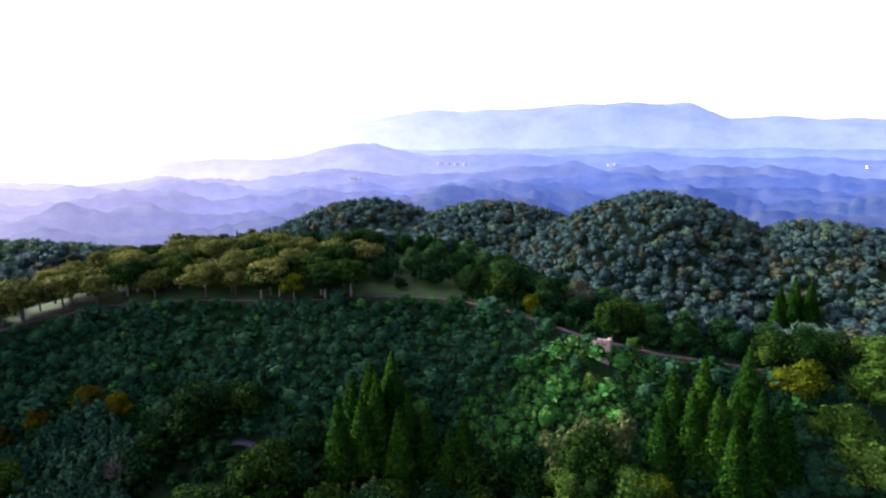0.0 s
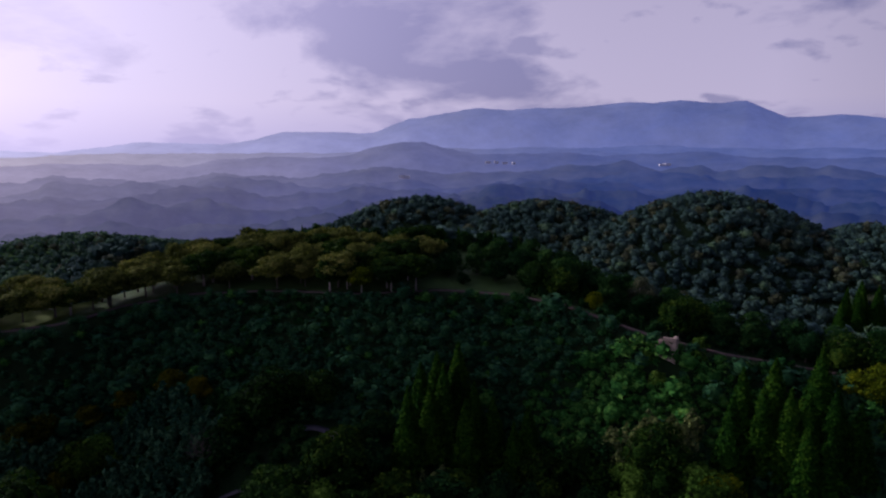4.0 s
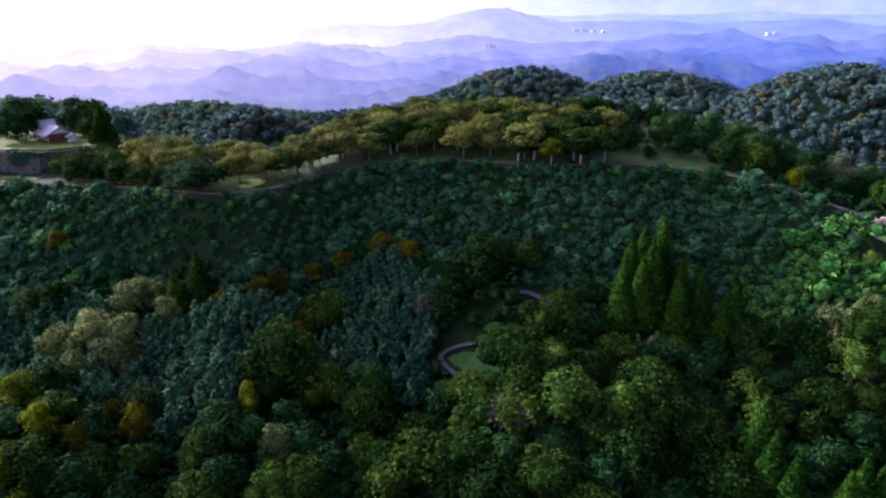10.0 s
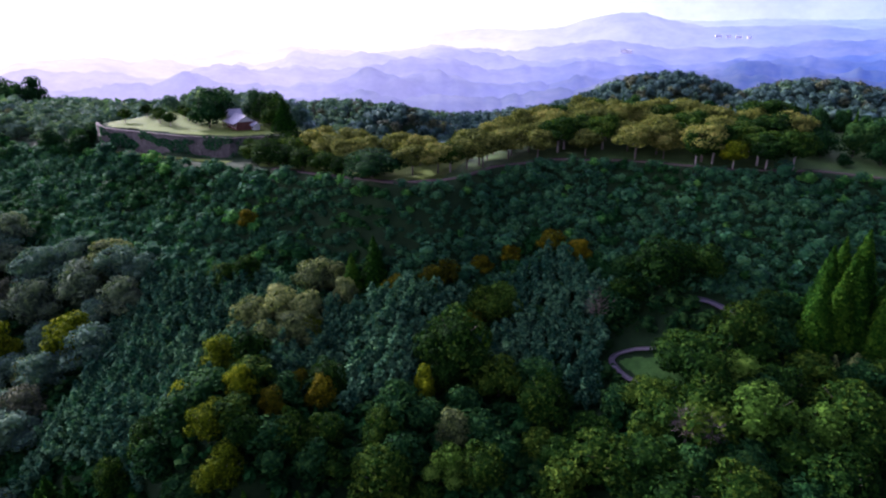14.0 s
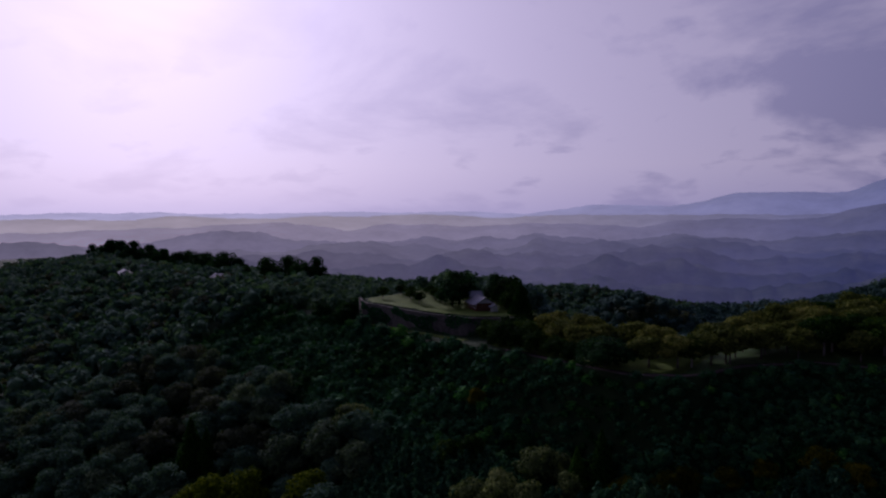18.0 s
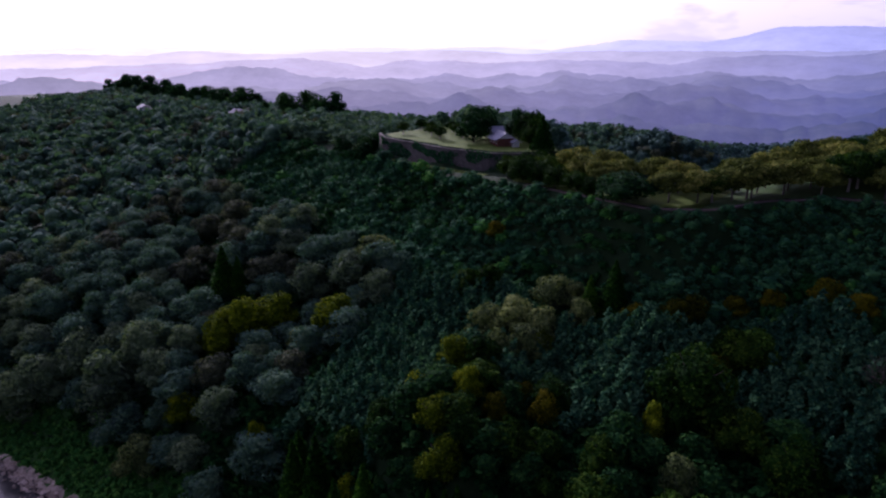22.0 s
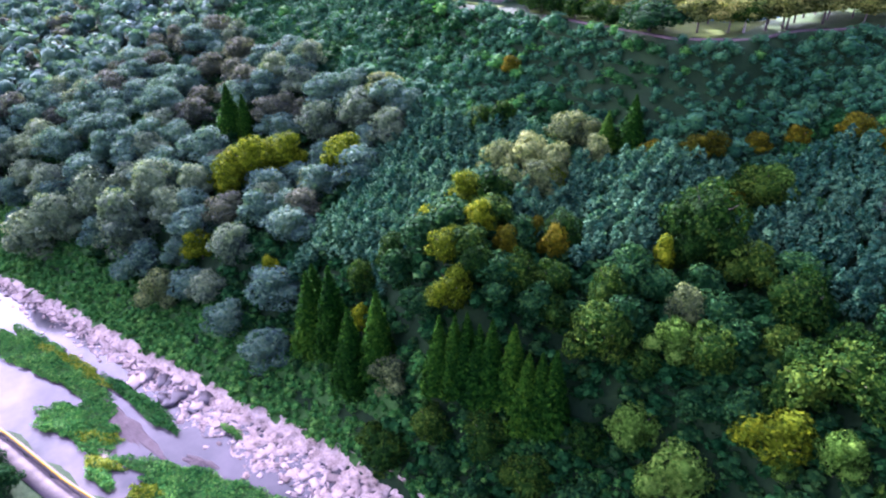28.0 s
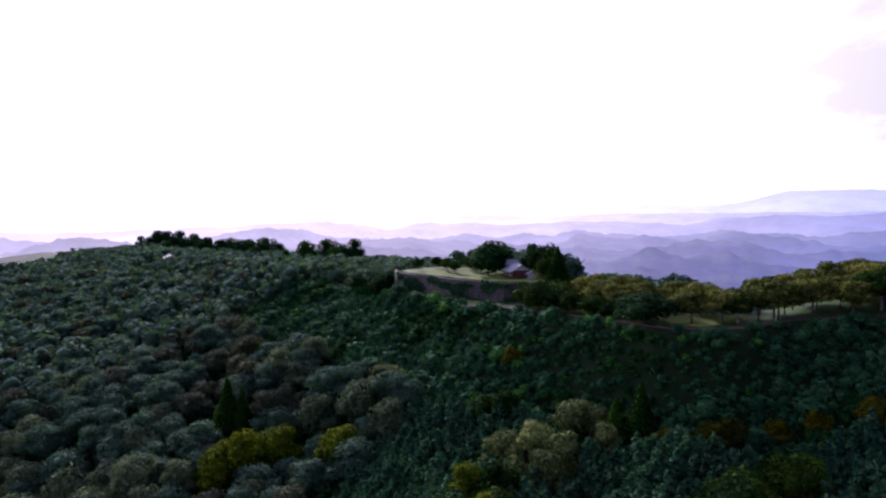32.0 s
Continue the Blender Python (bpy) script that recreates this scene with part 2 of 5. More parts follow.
def rocky(name):
    """River stone: every stone its own shade, from dark wet brown to bleached cream."""
    m, t, out = material(name)
    island = node(t, "ShaderNodeNewGeometry").outputs["Random Per Island"]
    fine = noise_at(t, 2.5, 5.0, 0.7)
    fac = maths(t, "ADD", maths(t, "MULTIPLY", island, 0.6), maths(t, "MULTIPLY", fine, 0.5))
    col = ramp(t, fac, [(0.15, (0.10, 0.076, 0.06)), (0.36, (0.30, 0.23, 0.17)), (0.75, (0.56, 0.45, 0.35))])
    b = node(t, "ShaderNodeBump", {"Strength": 0.7, "Distance": 0.25, "Height": fine})
    p = node(t, "ShaderNodeBsdfPrincipled", {"Base Color": col, "Roughness": 0.75, "Specular IOR Level": 0.2, "Normal": b.outputs[0]})
    t.links.new(p.outputs[0], out.inputs["Surface"])
    return m


ROCK = rocky("river_rock")
WET_ROCK = plain("wet_rock", [(0.3, (0.025, 0.020, 0.018)), (0.7, (0.09, 0.07, 0.06))], 0.9, rough=0.4, bump=0.5)
BEDROCK = plain("bedrock", [(0.34, (0.06, 0.046, 0.038)), (0.44, (0.36, 0.28, 0.20)), (0.66, (0.72, 0.58, 0.45))], 0.5, bump=0.7)
STONE = plain("wall_stone", [(0.25, (0.05, 0.048, 0.042)), (0.5, (0.11, 0.10, 0.09)), (0.8, (0.20, 0.18, 0.155))], 0.9, bump=0.5)
PALE_STONE = plain("pale_stone", [(0.25, (0.32, 0.24, 0.18)), (0.75, (0.58, 0.46, 0.36))], 0.9, bump=0.4)

# ---- the lie of the land ----
EDGE_X = np.array([-900, -420, -260, -215, -203, -178, -150, -124, -110, -97, -91, -77, -57, -33, -13, 4, 18, 36, 52, 90, 180, 600], float)
EDGE_Y = np.array([190, 165, 150, 142, 141, 137, 132, 127, 126, 132, 142, 152, 155, 153, 158, 158, 153, 141, 137, 128, 120, 90], float)
EDGE_Z = np.array([58, 66, 68, 69.2, 69.6, 70.2, 71.2, 71.8, 71.9, 72.7, 74.0, 75.2, 75.5, 75.5, 75.5, 74.5, 73, 69, 66, 62, 58, 50], float)
WALL_X = np.array([-240, -225, -190, -173, -164, -158], float)
WALL_Y = np.array([160, 149, 145, 147, 154, 166], float)
BANK_X = np.array([-900, -420, -247, -222, -197, -177, -158, -143, -128, -114, -60, 40, 180, 600], float)
BANK_Y = np.array([-258, -58, 13.5, 19.3, 24.1, 28.4, 31.8, 35.6, 39.1, 41.6, 43.6, 43.6, 37, -20], float)
FALL_U = np.array([-0.02, 0.0, 0.08, 0.2, 0.28, 0.4, 0.5, 0.6, 0.7, 0.77, 0.85, 0.93, 0.985, 1.02, 1.3])
FALL_H = np.array([1.0, 1.0, 0.89, 0.76, 0.70, 0.60, 0.555, 0.49, 0.43, 0.37, 0.20, 0.075, 0.022, -0.008, -0.008])


def bumps(x, y, seed, size):
    """Smooth rolling noise from a few crossing waves, about -1 to 1."""
    r = np.random.RandomState(seed)
    total = 0
    for k in range(7):
        a, f, p = r.uniform(0, 6.283), r.uniform(0.6, 1.7) / size, r.uniform(0, 6.283)
        total = total + np.sin((x * np.cos(a) + y * np.sin(a)) * f * 6.283 + p)
    return total / 3.2


def edge_y(x):
    return np.interp(x, EDGE_X, EDGE_Y)


def fall(x, y):
    """0 at the plateau's edge, 1 at the river bank."""
    e, b = edge_y(x), np.interp(x, BANK_X, BANK_Y)
    return (e - y) / (e - b)


def hump(x, y, cx, cy, rx, ry, h, turn=0.0):
    c, s = math.cos(turn), math.sin(turn)
    u, v = (x - cx) * c + (y - cy) * s, -(x - cx) * s + (y - cy) * c
    return h * np.exp(-((u / rx) ** 2 + (v / ry) ** 2))


def ground_z(x, y):
    x, y = np.asarray(x, float), np.asarray(y, float)
    u = fall(x, y)
    ez = np.interp(x, EDGE_X, EDGE_Z)
    slope = np.interp(u, FALL_U, FALL_H) * ez
    rough = np.clip((u - 0.05) * 6, 0, 1) * np.clip((1.0 - u) * 6, 0, 1)
    slope = slope + rough * 1.6 * bumps(x, y, 3, 42)
    # spurs and hollows of the face
    soft = np.clip(u * 9, 0, 1) * np.clip((1.0 - u) * 12, 0, 1)
    for cx, cy, rx, ry, h in ((-118, 116, 24, 11, -10), (-114, 60, 24, 14, 8), (-122, 76, 20, 12, 4), (-186, 78, 30, 24, -7), (-36, 83, 18, 15, 7), (-79, 76, 15, 12, 3), (7, 124, 18, 12, -8)):
        slope = slope + soft * hump(x, y, cx, cy, rx, ry, h)
    # behind the edge: flat top, then a fall into the next valley
    back = y - edge_y(x)
    depth = np.interp(x, [-400, -230, -178, -152, -104, -70, 20, 60], [50, 62, 44, 22, 26, 66, 40, 14])
    s = np.clip((back - depth) / np.interp(x, [-260, -190, -165, -70, -20, 60], [110, 90, 60, 60, 90, 110]), 0, 1)
    s = s * s * (3 - 2 * s)
    top = ez + np.interp(x, [-200, -120, -60, 0, 30], [0, 0, 3.0, 3.5, 0]) * np.clip((back - 6) / 30, 0, 1)
    inside = np.clip((y - np.interp(x, WALL_X, WALL_Y)) / 1.5, 0, 1) * np.clip((x + 242) / 9, 0, 1) * (x < -158) * np.clip((230 - y) / 20, 0, 1)
    top = top + inside * (76.3 - top)
    valley = 8 + 5 * bumps(x, y, 5, 240)
    humps = [(184, 518, 115, 95, 63), (290, 470, 90, 100, 44), (-62, 592, 98, 75, 55), (60, 565, 120, 80, 52), (-215, 378, 52, 42, 43), (-660, 250, 260, 70, 60, 0.1), (-440, 225, 150, 60, 49), (-350, 520, 110, 70, 30),
             (-250, 330, 60, 40, 18)]
    far = valley + np.max([hump(x, y, *h) for h in humps], axis=0)
    behind = top * (1 - s) + far * s
    behind = np.maximum(behind, np.where(x < -260, far, 0))
    # across the river: a low shelf with a lane, then rising ground behind the camera
    db = np.interp(x, BANK_X, BANK_Y) - y
    south = np.clip((db - 30.5) / 1.5, 0, 1) * 2.6 + np.clip((db - 44) / 120, 0, 1) * (34 + 9 * bumps(x, y, 8, 150))
    z = np.where(u < 0, behind, slope + south)
    far_off = np.clip((np.hypot(x, y) - 900) / 700, 0, 1)
    return z * (1 - far_off) + far_off * 4.0


def gz(x, y):
    return float(ground_z(x, y))


def mesh_from(name, verts, faces, mats, smooth=False, index=None):
    """A mesh from arrays; faces all have the same number of corners."""
    verts, faces = np.asarray(verts, np.float32), np.asarray(faces, np.int32)
    me = bpy.data.meshes.new(name)
    n, k = faces.shape
    me.vertices.add(len(verts))
    me.vertices.foreach_set("co", verts.ravel())
    me.loops.add(n * k)
    me.loops.foreach_set("vertex_index", faces.ravel())
    me.polygons.add(n)
    me.polygons.foreach_set("loop_start", np.arange(0, n * k, k, dtype=np.int32))
    for m in mats:
        me.materials.append(m)
    if index is not None:
        me.polygons.foreach_set("material_index", np.asarray(index, np.int32))
    if smooth:
        me.polygons.foreach_set("use_smooth", np.ones(n, bool))
    me.update(calc_edges=True)
    return me


def part(name, me, parent, label=""):
    ob = new(name, me)
    ob.parent = parent
    return tagged(ob, label)


def sheet(xs, ys, zf):
    gx, gy = np.meshgrid(xs, ys)
    v = np.stack([gx.ravel(), gy.ravel(), zf(gx, gy).ravel()], 1)
    w = len(xs)
    i = (np.arange(len(ys) - 1)[:, None] * w + np.arange(w - 1)).ravel()
    return v, np.stack([i, i + 1, i + w + 1, i + w], 1)


def steps(lo, hi, fine, reach):
    """Coordinates, even inside lo..hi and ever coarser out to the reach."""
    mid = np.arange(lo, hi + fine, fine)
    out, d, left, right = fine, fine, [], []
    while out < reach:
        d *= 1.13
        out += d
        left.append(lo - out)
        right.append(mid[-1] + out)
    return np.concatenate([left[::-1], mid, right])


def make_ground():
    v, f = sheet(steps(-330, 150, 3.0, 4400), steps(-40, 240, 3.0, 4500), ground_z)
    tagged(new("ground", mesh_from("ground", v, f, [SOIL], smooth=True)), "dark leafy soil of a wooded hillside above a river", "ground", kind="structure")


make_ground()

# ---- plants: clumps of leaves round lumpy cores ----
def ico(sub=1):
    bm = bmesh.new()
    bmesh.ops.create_icosphere(bm, subdivisions=sub, radius=1)
    v = np.array([p.co[:] for p in bm.verts])
    f = np.array([[q.index for q in p.verts] for p in bm.faces])
    bm.free()
    return v, f


ICO1, ICO2 = ico(1), ico(2)
assert len(ICO1[1]) == 20 or len(ICO1[1]) == 80


def joined(pieces):
    vs, fs, n = [], [], 0
    for v, f in pieces:
        vs.append(v)
        fs.append(f + n)
        n += len(v)
    return np.concatenate(vs), np.concatenate(fs)


def leaf_cards(rng, at, out, size, stretch=1.0, up=0.3):
    """One folded clump of leaves, two triangles, at each point."""
    n = len(at)
    nor = out + rng.normal(0, 0.5, (n, 3)) + [0, 0, up]
    nor /= np.linalg.norm(nor, axis=1)[:, None]
    a = np.cross(nor, rng.normal(0, 1, (n, 3)))
    a /= np.linalg.norm(a, axis=1)[:, None]
    b = np.cross(nor, a)
    s = np.asarray(size) * rng.uniform(0.6, 1.35, (n, 1))
    lift = nor * s * 0.22
    v = np.stack([at - a * s * stretch, at - b * s * 0.6 + lift, at + a * s * stretch, at + b * s * 0.6 + lift], 1).reshape(-1, 3)
    i = np.arange(n)[:, None] * 4
    return v, np.concatenate([i + [0, 1, 2], i + [0, 2, 3]])


def crown_of_lobes(rng, lobes, cards, size, core=0.80):
    """Overlapping leaf clumps all over a set of ellipsoid lobes (centre, radii), with a small dark core in each big lobe."""
    c = np.array([l[0] for l in lobes], float)
    r = np.array([l[1] for l in lobes], float)
    share = (r[:, 0] * r[:, 2]) / (r[:, 0] * r[:, 2]).sum()
    pieces, ps, ds = [], [], []
    for k in range(len(lobes)):
        n = int(cards * share[k] * 5) + 6
        d = rng.normal(0, 1, (n, 3))
        d /= np.linalg.norm(d, axis=1)[:, None]
        p = c[k] + d * r[k] * rng.uniform(0.82, 1.16, (n, 1))
        inside = np.zeros(n, bool)
        for j in range(len(lobes)):
            if j != k:
                inside |= (((p - c[j]) / (r[j] * 0.95)) ** 2).sum(1) < 1
        ok = ~inside & (p[:, 2] > 0.02)
        ps.append(p[ok])
        ds.append((d / r[k])[ok])
    p, d = np.concatenate(ps), np.concatenate(ds)
    d /= np.linalg.norm(d, axis=1)[:, None]
    pick = rng.permutation(len(p))[:cards]
    pieces.append(leaf_cards(rng, p[pick], d[pick], size))
    big = np.argsort(-r[:, 0])[: max(1, len(lobes) // 3)]
    for k in big:
        pieces.append((CORE[0] * (1 + rng.normal(0, 0.08, (len(CORE[0]), 1))) * r[k] * core + c[k], CORE[1]))
    return joined(pieces)


CORE = ico(1)


def broad_crown(seed, w=1.0, cards=520, size=0.07, flat=0.8, n=9, base=0.12, core=0.84):
    """A domed crown one unit high and w across, from overlapping lobes."""
    rng = np.random.RandomState(seed)
    mid = (1 + base) / 2
    lobes = [((rng.normal(0, 0.04) * w, rng.normal(0, 0.04) * w, mid * 0.92), (w * 0.31, w * 0.30, (1 - base) * 0.40))]
    for k in range(n):
        a, t = k * 2.4 + rng.uniform(-0.7, 0.7), (k + rng.uniform(0, 1)) / n
        rr = w * 0.5 * (0.78 - 0.52 * t) * rng.uniform(0.65, 1.2)
        s = w * rng.uniform(0.10, 0.22)
        z = base + (1 - base) * (0.26 + 0.52 * t) * rng.uniform(0.85, 1.12)
        lobes.append(((rr * math.cos(a), rr * math.sin(a), z), (s, s * rng.uniform(0.85, 1.1), min(s * flat * rng.uniform(0.8, 1.15), 1.04 - z))))
    return crown_of_lobes(rng, lobes, cards, size * w, core)


def cedar_crown(seed, cards=1300, w=0.42, size=0.026, base=0.04):
    """A pointed conifer one unit high: drooping tiers of sprays round a spire."""
    rng = np.random.RandomState(seed)
    z = base + (1 - base) * rng.uniform(0, 1, cards) ** 1.25
    r = 0.5 * w * (1 - (z - base) / (1 - base)) ** 0.88 * rng.uniform(0.80, 1.06, cards) * (1 + 0.05 * np.sin(z * 46 + rng.uniform(0, 6)))
    a = rng.uniform(0, 6.283, cards)
    p = np.stack([r * np.cos(a), r * np.sin(a), z], 1)
    d = np.stack([np.cos(a), np.sin(a), np.full(cards, 0.5)], 1)
    leaves = leaf_cards(rng, p, d, size * (1.15 - 0.6 * z[:, None]), 1.25, 0.1)
    m = 9
    ring = np.arange(m) / m * 6.283
    levels = [(base, 0.38 * w), (0.35, 0.29 * w), (0.65, 0.17 * w), (0.88, 0.06 * w), (0.985, 0.006)]
    v = np.concatenate([np.stack([q * np.cos(ring), q * np.sin(ring), np.full(m, zz)], 1) for zz, q in levels])
    f = []
    for k in range(len(levels) - 1):
        for j in range(m):
            a0, a1 = k * m + j, k * m + (j + 1) % m
            f += [(a0, a1, a1 + m), (a0, a1 + m, a0 + m)]
    return joined([leaves, (v, np.array(f))])


def bamboo_crown(seed, cards=80, size=0.055):
    """One arching, feathery bamboo plume, one unit high."""
    rng = np.random.RandomState(seed)
    z = 0.25 + 0.75 * rng.uniform(0, 1, cards)
    lean = 0.22 * np.clip(z - 0.5, 0, 1) ** 1.5 * 2
    r = 0.13 * np.sin(np.clip((z - 0.12) / 0.9, 0, 1) * 3.1416) * rng.uniform(0.4, 1.1, cards) + 0.01
    a = rng.uniform(0, 6.283, cards)
    p = np.stack([r * np.cos(a) + lean, r * np.sin(a), z - lean * 0.25], 1)
    d = np.stack([np.cos(a), np.sin(a), np.full(cards, 0.6)], 1)
    return leaf_cards(rng, p, d, size, 1.5, 0.3)


def trunk_mesh(name, seed, h, r, mat, limbs=5, top=0.6, spread=0.3):
    """A tapered, slightly bent trunk with limbs that reach into the crown."""
    rng = np.random.RandomState(seed)
    pieces = []

    def tube(a, b, ra, rb, bend):
        m, k = 6, 4
        ring = np.arange(m) / m * 6.283
        a, b = np.array(a, float), np.array(b, float)
        way = (b - a) / np.linalg.norm(b - a)
        s = np.cross(way, [0.3, 0.9, 0.1])
        s /= np.linalg.norm(s)
        q = np.cross(way, s)
        v = []
        for i in range(k):
            t = i / (k - 1)
            c = a + (b - a) * t + bend * math.sin(t * 3.1416)
            rad = ra + (rb - ra) * t
            v += [c + rad * (math.cos(g) * s + math.sin(g) * q) for g in ring]
        f = []
        for i in range(k - 1):
            for j in range(m):
                p0, p1 = i * m + j, i * m + (j + 1) % m
                f += [(p0, p1, p1 + m), (p0, p1 + m, p0 + m)]
        pieces.append((np.array(v), np.array(f)))

    tube((0, 0, -0.6), (0, 0, h * top), r * 1.25, r * 0.55, np.array([rng.uniform(-1, 1), rng.uniform(-1, 1), 0]) * h * 0.02)
    for k in range(limbs):
        a = k * 2.4 + rng.uniform(-0.4, 0.4)
        z = h * rng.uniform(0.28, top * 0.9)
        e = (math.cos(a) * h * spread, math.sin(a) * h * spread, z + h * rng.uniform(0.18, 0.32))
        tube((0, 0, z), e, r * 0.45, r * 0.12, np.array([0, 0, -h * 0.03]))
    v, f = joined(pieces)
    return mesh_from(name, v, f, [mat], smooth=True)


def scatter(name, kinds, spots, mats, label, category, seed=1):
    """One sheet of growth from many plants: spots are x, y, height, spread, kind."""
    rng = np.random.RandomState(seed)
    vs, fs, n = [], [], 0
    ids = []
    for x, y, h, w, k in spots:
        v, f = kinds[int(k) % len(kinds)]
        a = rng.uniform(0, 6.283)
        c, s = math.cos(a), math.sin(a)
        p = np.empty_like(v)
        p[:, 0] = (v[:, 0] * c - v[:, 1] * s) * w + x
        p[:, 1] = (v[:, 0] * s + v[:, 1] * c) * w + y
        p[:, 2] = v[:, 2] * h
        p[:, 2] += SPOT_Z[0](x, y)
        vs.append(p)
        fs.append(f + n)
        n += len(v)
    me = mesh_from(name, np.concatenate(vs), np.concatenate(fs), mats)
    return tagged(new(name, me), label, category, kind="stuff")


SPOT_Z = [gz]


def spread_points(seed, x0, x1, y0, y1, gap, keep):
    """Loosely even points, one per cell of a jittered grid, where keep(x, y) holds."""
    rng = np.random.RandomState(seed)
    gx, gy = np.meshgrid(np.arange(x0, x1, gap), np.arange(y0, y1, gap))
    x = gx.ravel() + rng.uniform(-0.45, 0.45, gx.size) * gap
    y = gy.ravel() + rng.uniform(-0.45, 0.45, gx.size) * gap
    k = keep(x, y)
    return x[k], y[k]

# ---- far ranges: plain distance behind everything, the grey-blue air between painted in as emission ----
RANGE_ROWS = {}


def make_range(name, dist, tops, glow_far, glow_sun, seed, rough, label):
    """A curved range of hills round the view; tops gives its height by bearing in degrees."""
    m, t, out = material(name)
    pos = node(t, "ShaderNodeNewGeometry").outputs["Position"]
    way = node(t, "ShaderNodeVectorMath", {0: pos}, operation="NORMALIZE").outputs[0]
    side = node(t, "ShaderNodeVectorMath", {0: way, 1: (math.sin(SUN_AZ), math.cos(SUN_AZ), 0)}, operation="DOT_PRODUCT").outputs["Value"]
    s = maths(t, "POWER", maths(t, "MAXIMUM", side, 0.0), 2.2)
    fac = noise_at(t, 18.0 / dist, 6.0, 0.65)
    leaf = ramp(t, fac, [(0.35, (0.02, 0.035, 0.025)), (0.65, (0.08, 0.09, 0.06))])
    # haze painted as a glow: sunward colour by bearing, stronger low down
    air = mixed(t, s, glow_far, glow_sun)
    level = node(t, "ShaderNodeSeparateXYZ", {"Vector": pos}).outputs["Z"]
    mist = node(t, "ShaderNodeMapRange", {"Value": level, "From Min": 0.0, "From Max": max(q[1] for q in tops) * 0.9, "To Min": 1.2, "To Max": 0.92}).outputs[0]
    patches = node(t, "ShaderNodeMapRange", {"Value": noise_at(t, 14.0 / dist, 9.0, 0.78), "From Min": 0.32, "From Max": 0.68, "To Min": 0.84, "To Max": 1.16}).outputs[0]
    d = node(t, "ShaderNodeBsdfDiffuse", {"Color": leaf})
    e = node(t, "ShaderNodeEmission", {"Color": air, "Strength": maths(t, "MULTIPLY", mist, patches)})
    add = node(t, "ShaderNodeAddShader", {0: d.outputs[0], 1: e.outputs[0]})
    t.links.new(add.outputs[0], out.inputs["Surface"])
    az = np.radians(np.arange(-125, 75, 0.25 if dist > 1500 else 0.35))
    top = np.interp(np.degrees(az), [q[0] for q in tops], [q[1] for q in tops])
    rows = [(-0.16, 0.0), (-0.10, 0.38), (-0.05, 0.75), (0.0, 1.0), (0.06, 0.6), (0.12, 0.0)]
    r = np.random.RandomState(seed)
    v = []
    for k, (back, h) in enumerate(rows):
        x, y = np.sin(az) * dist * (1 + back), np.cos(az) * dist * (1 + back)
        wob = bumps(x, y, seed, dist * 0.30) * 0.6 + bumps(x, y, seed + 1, dist * 0.11) * 0.32 + bumps(x, y, seed + 2, dist * 0.03) * 0.10 + bumps(x, y, seed + 3, dist * 0.009) * 0.05 + r.normal(0, 0.03, len(az))
        v.append(np.stack([x, y, np.maximum(-2, (top * (1 + 0) + wob * rough) * h)], 1))
    RANGE_ROWS[name] = (np.degrees(az), v[2])
    w = len(az)
    i = (np.arange(len(rows) - 1)[:, None] * w + np.arange(w - 1)).ravel()
    f = np.stack([i, i + 1, i + w + 1, i + w], 1)
    tagged(new(name, mesh_from(name, np.concatenate(v), f, [m], smooth=True)), label, "hills", kind="structure")


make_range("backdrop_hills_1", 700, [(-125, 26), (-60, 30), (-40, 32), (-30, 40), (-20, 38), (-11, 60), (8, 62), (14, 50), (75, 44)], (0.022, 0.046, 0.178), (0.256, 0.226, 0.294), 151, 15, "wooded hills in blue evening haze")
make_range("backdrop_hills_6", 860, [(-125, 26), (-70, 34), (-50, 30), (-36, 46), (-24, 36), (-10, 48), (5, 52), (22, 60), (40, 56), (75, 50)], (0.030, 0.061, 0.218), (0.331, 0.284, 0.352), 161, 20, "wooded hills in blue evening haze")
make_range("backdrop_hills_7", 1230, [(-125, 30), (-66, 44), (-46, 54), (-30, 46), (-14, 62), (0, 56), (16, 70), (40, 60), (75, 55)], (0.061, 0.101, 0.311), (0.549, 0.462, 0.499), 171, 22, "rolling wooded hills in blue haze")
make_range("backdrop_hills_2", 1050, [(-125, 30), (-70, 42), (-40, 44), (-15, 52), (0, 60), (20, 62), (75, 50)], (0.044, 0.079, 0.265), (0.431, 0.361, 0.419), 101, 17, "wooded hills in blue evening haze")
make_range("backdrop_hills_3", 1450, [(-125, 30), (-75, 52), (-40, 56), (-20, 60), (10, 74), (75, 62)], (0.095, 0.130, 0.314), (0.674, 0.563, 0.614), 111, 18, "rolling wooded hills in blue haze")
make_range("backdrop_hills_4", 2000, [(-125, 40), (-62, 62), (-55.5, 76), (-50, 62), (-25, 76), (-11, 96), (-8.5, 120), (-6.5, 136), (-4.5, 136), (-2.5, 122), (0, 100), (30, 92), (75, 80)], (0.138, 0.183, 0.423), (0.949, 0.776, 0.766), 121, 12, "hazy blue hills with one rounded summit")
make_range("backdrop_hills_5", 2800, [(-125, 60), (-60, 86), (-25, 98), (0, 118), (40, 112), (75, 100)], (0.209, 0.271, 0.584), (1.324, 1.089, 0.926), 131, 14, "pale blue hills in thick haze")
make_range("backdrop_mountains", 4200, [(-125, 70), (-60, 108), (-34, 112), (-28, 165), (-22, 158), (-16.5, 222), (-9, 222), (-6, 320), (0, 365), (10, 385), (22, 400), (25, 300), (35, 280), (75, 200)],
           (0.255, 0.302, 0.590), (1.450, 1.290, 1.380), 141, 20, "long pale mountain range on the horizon")


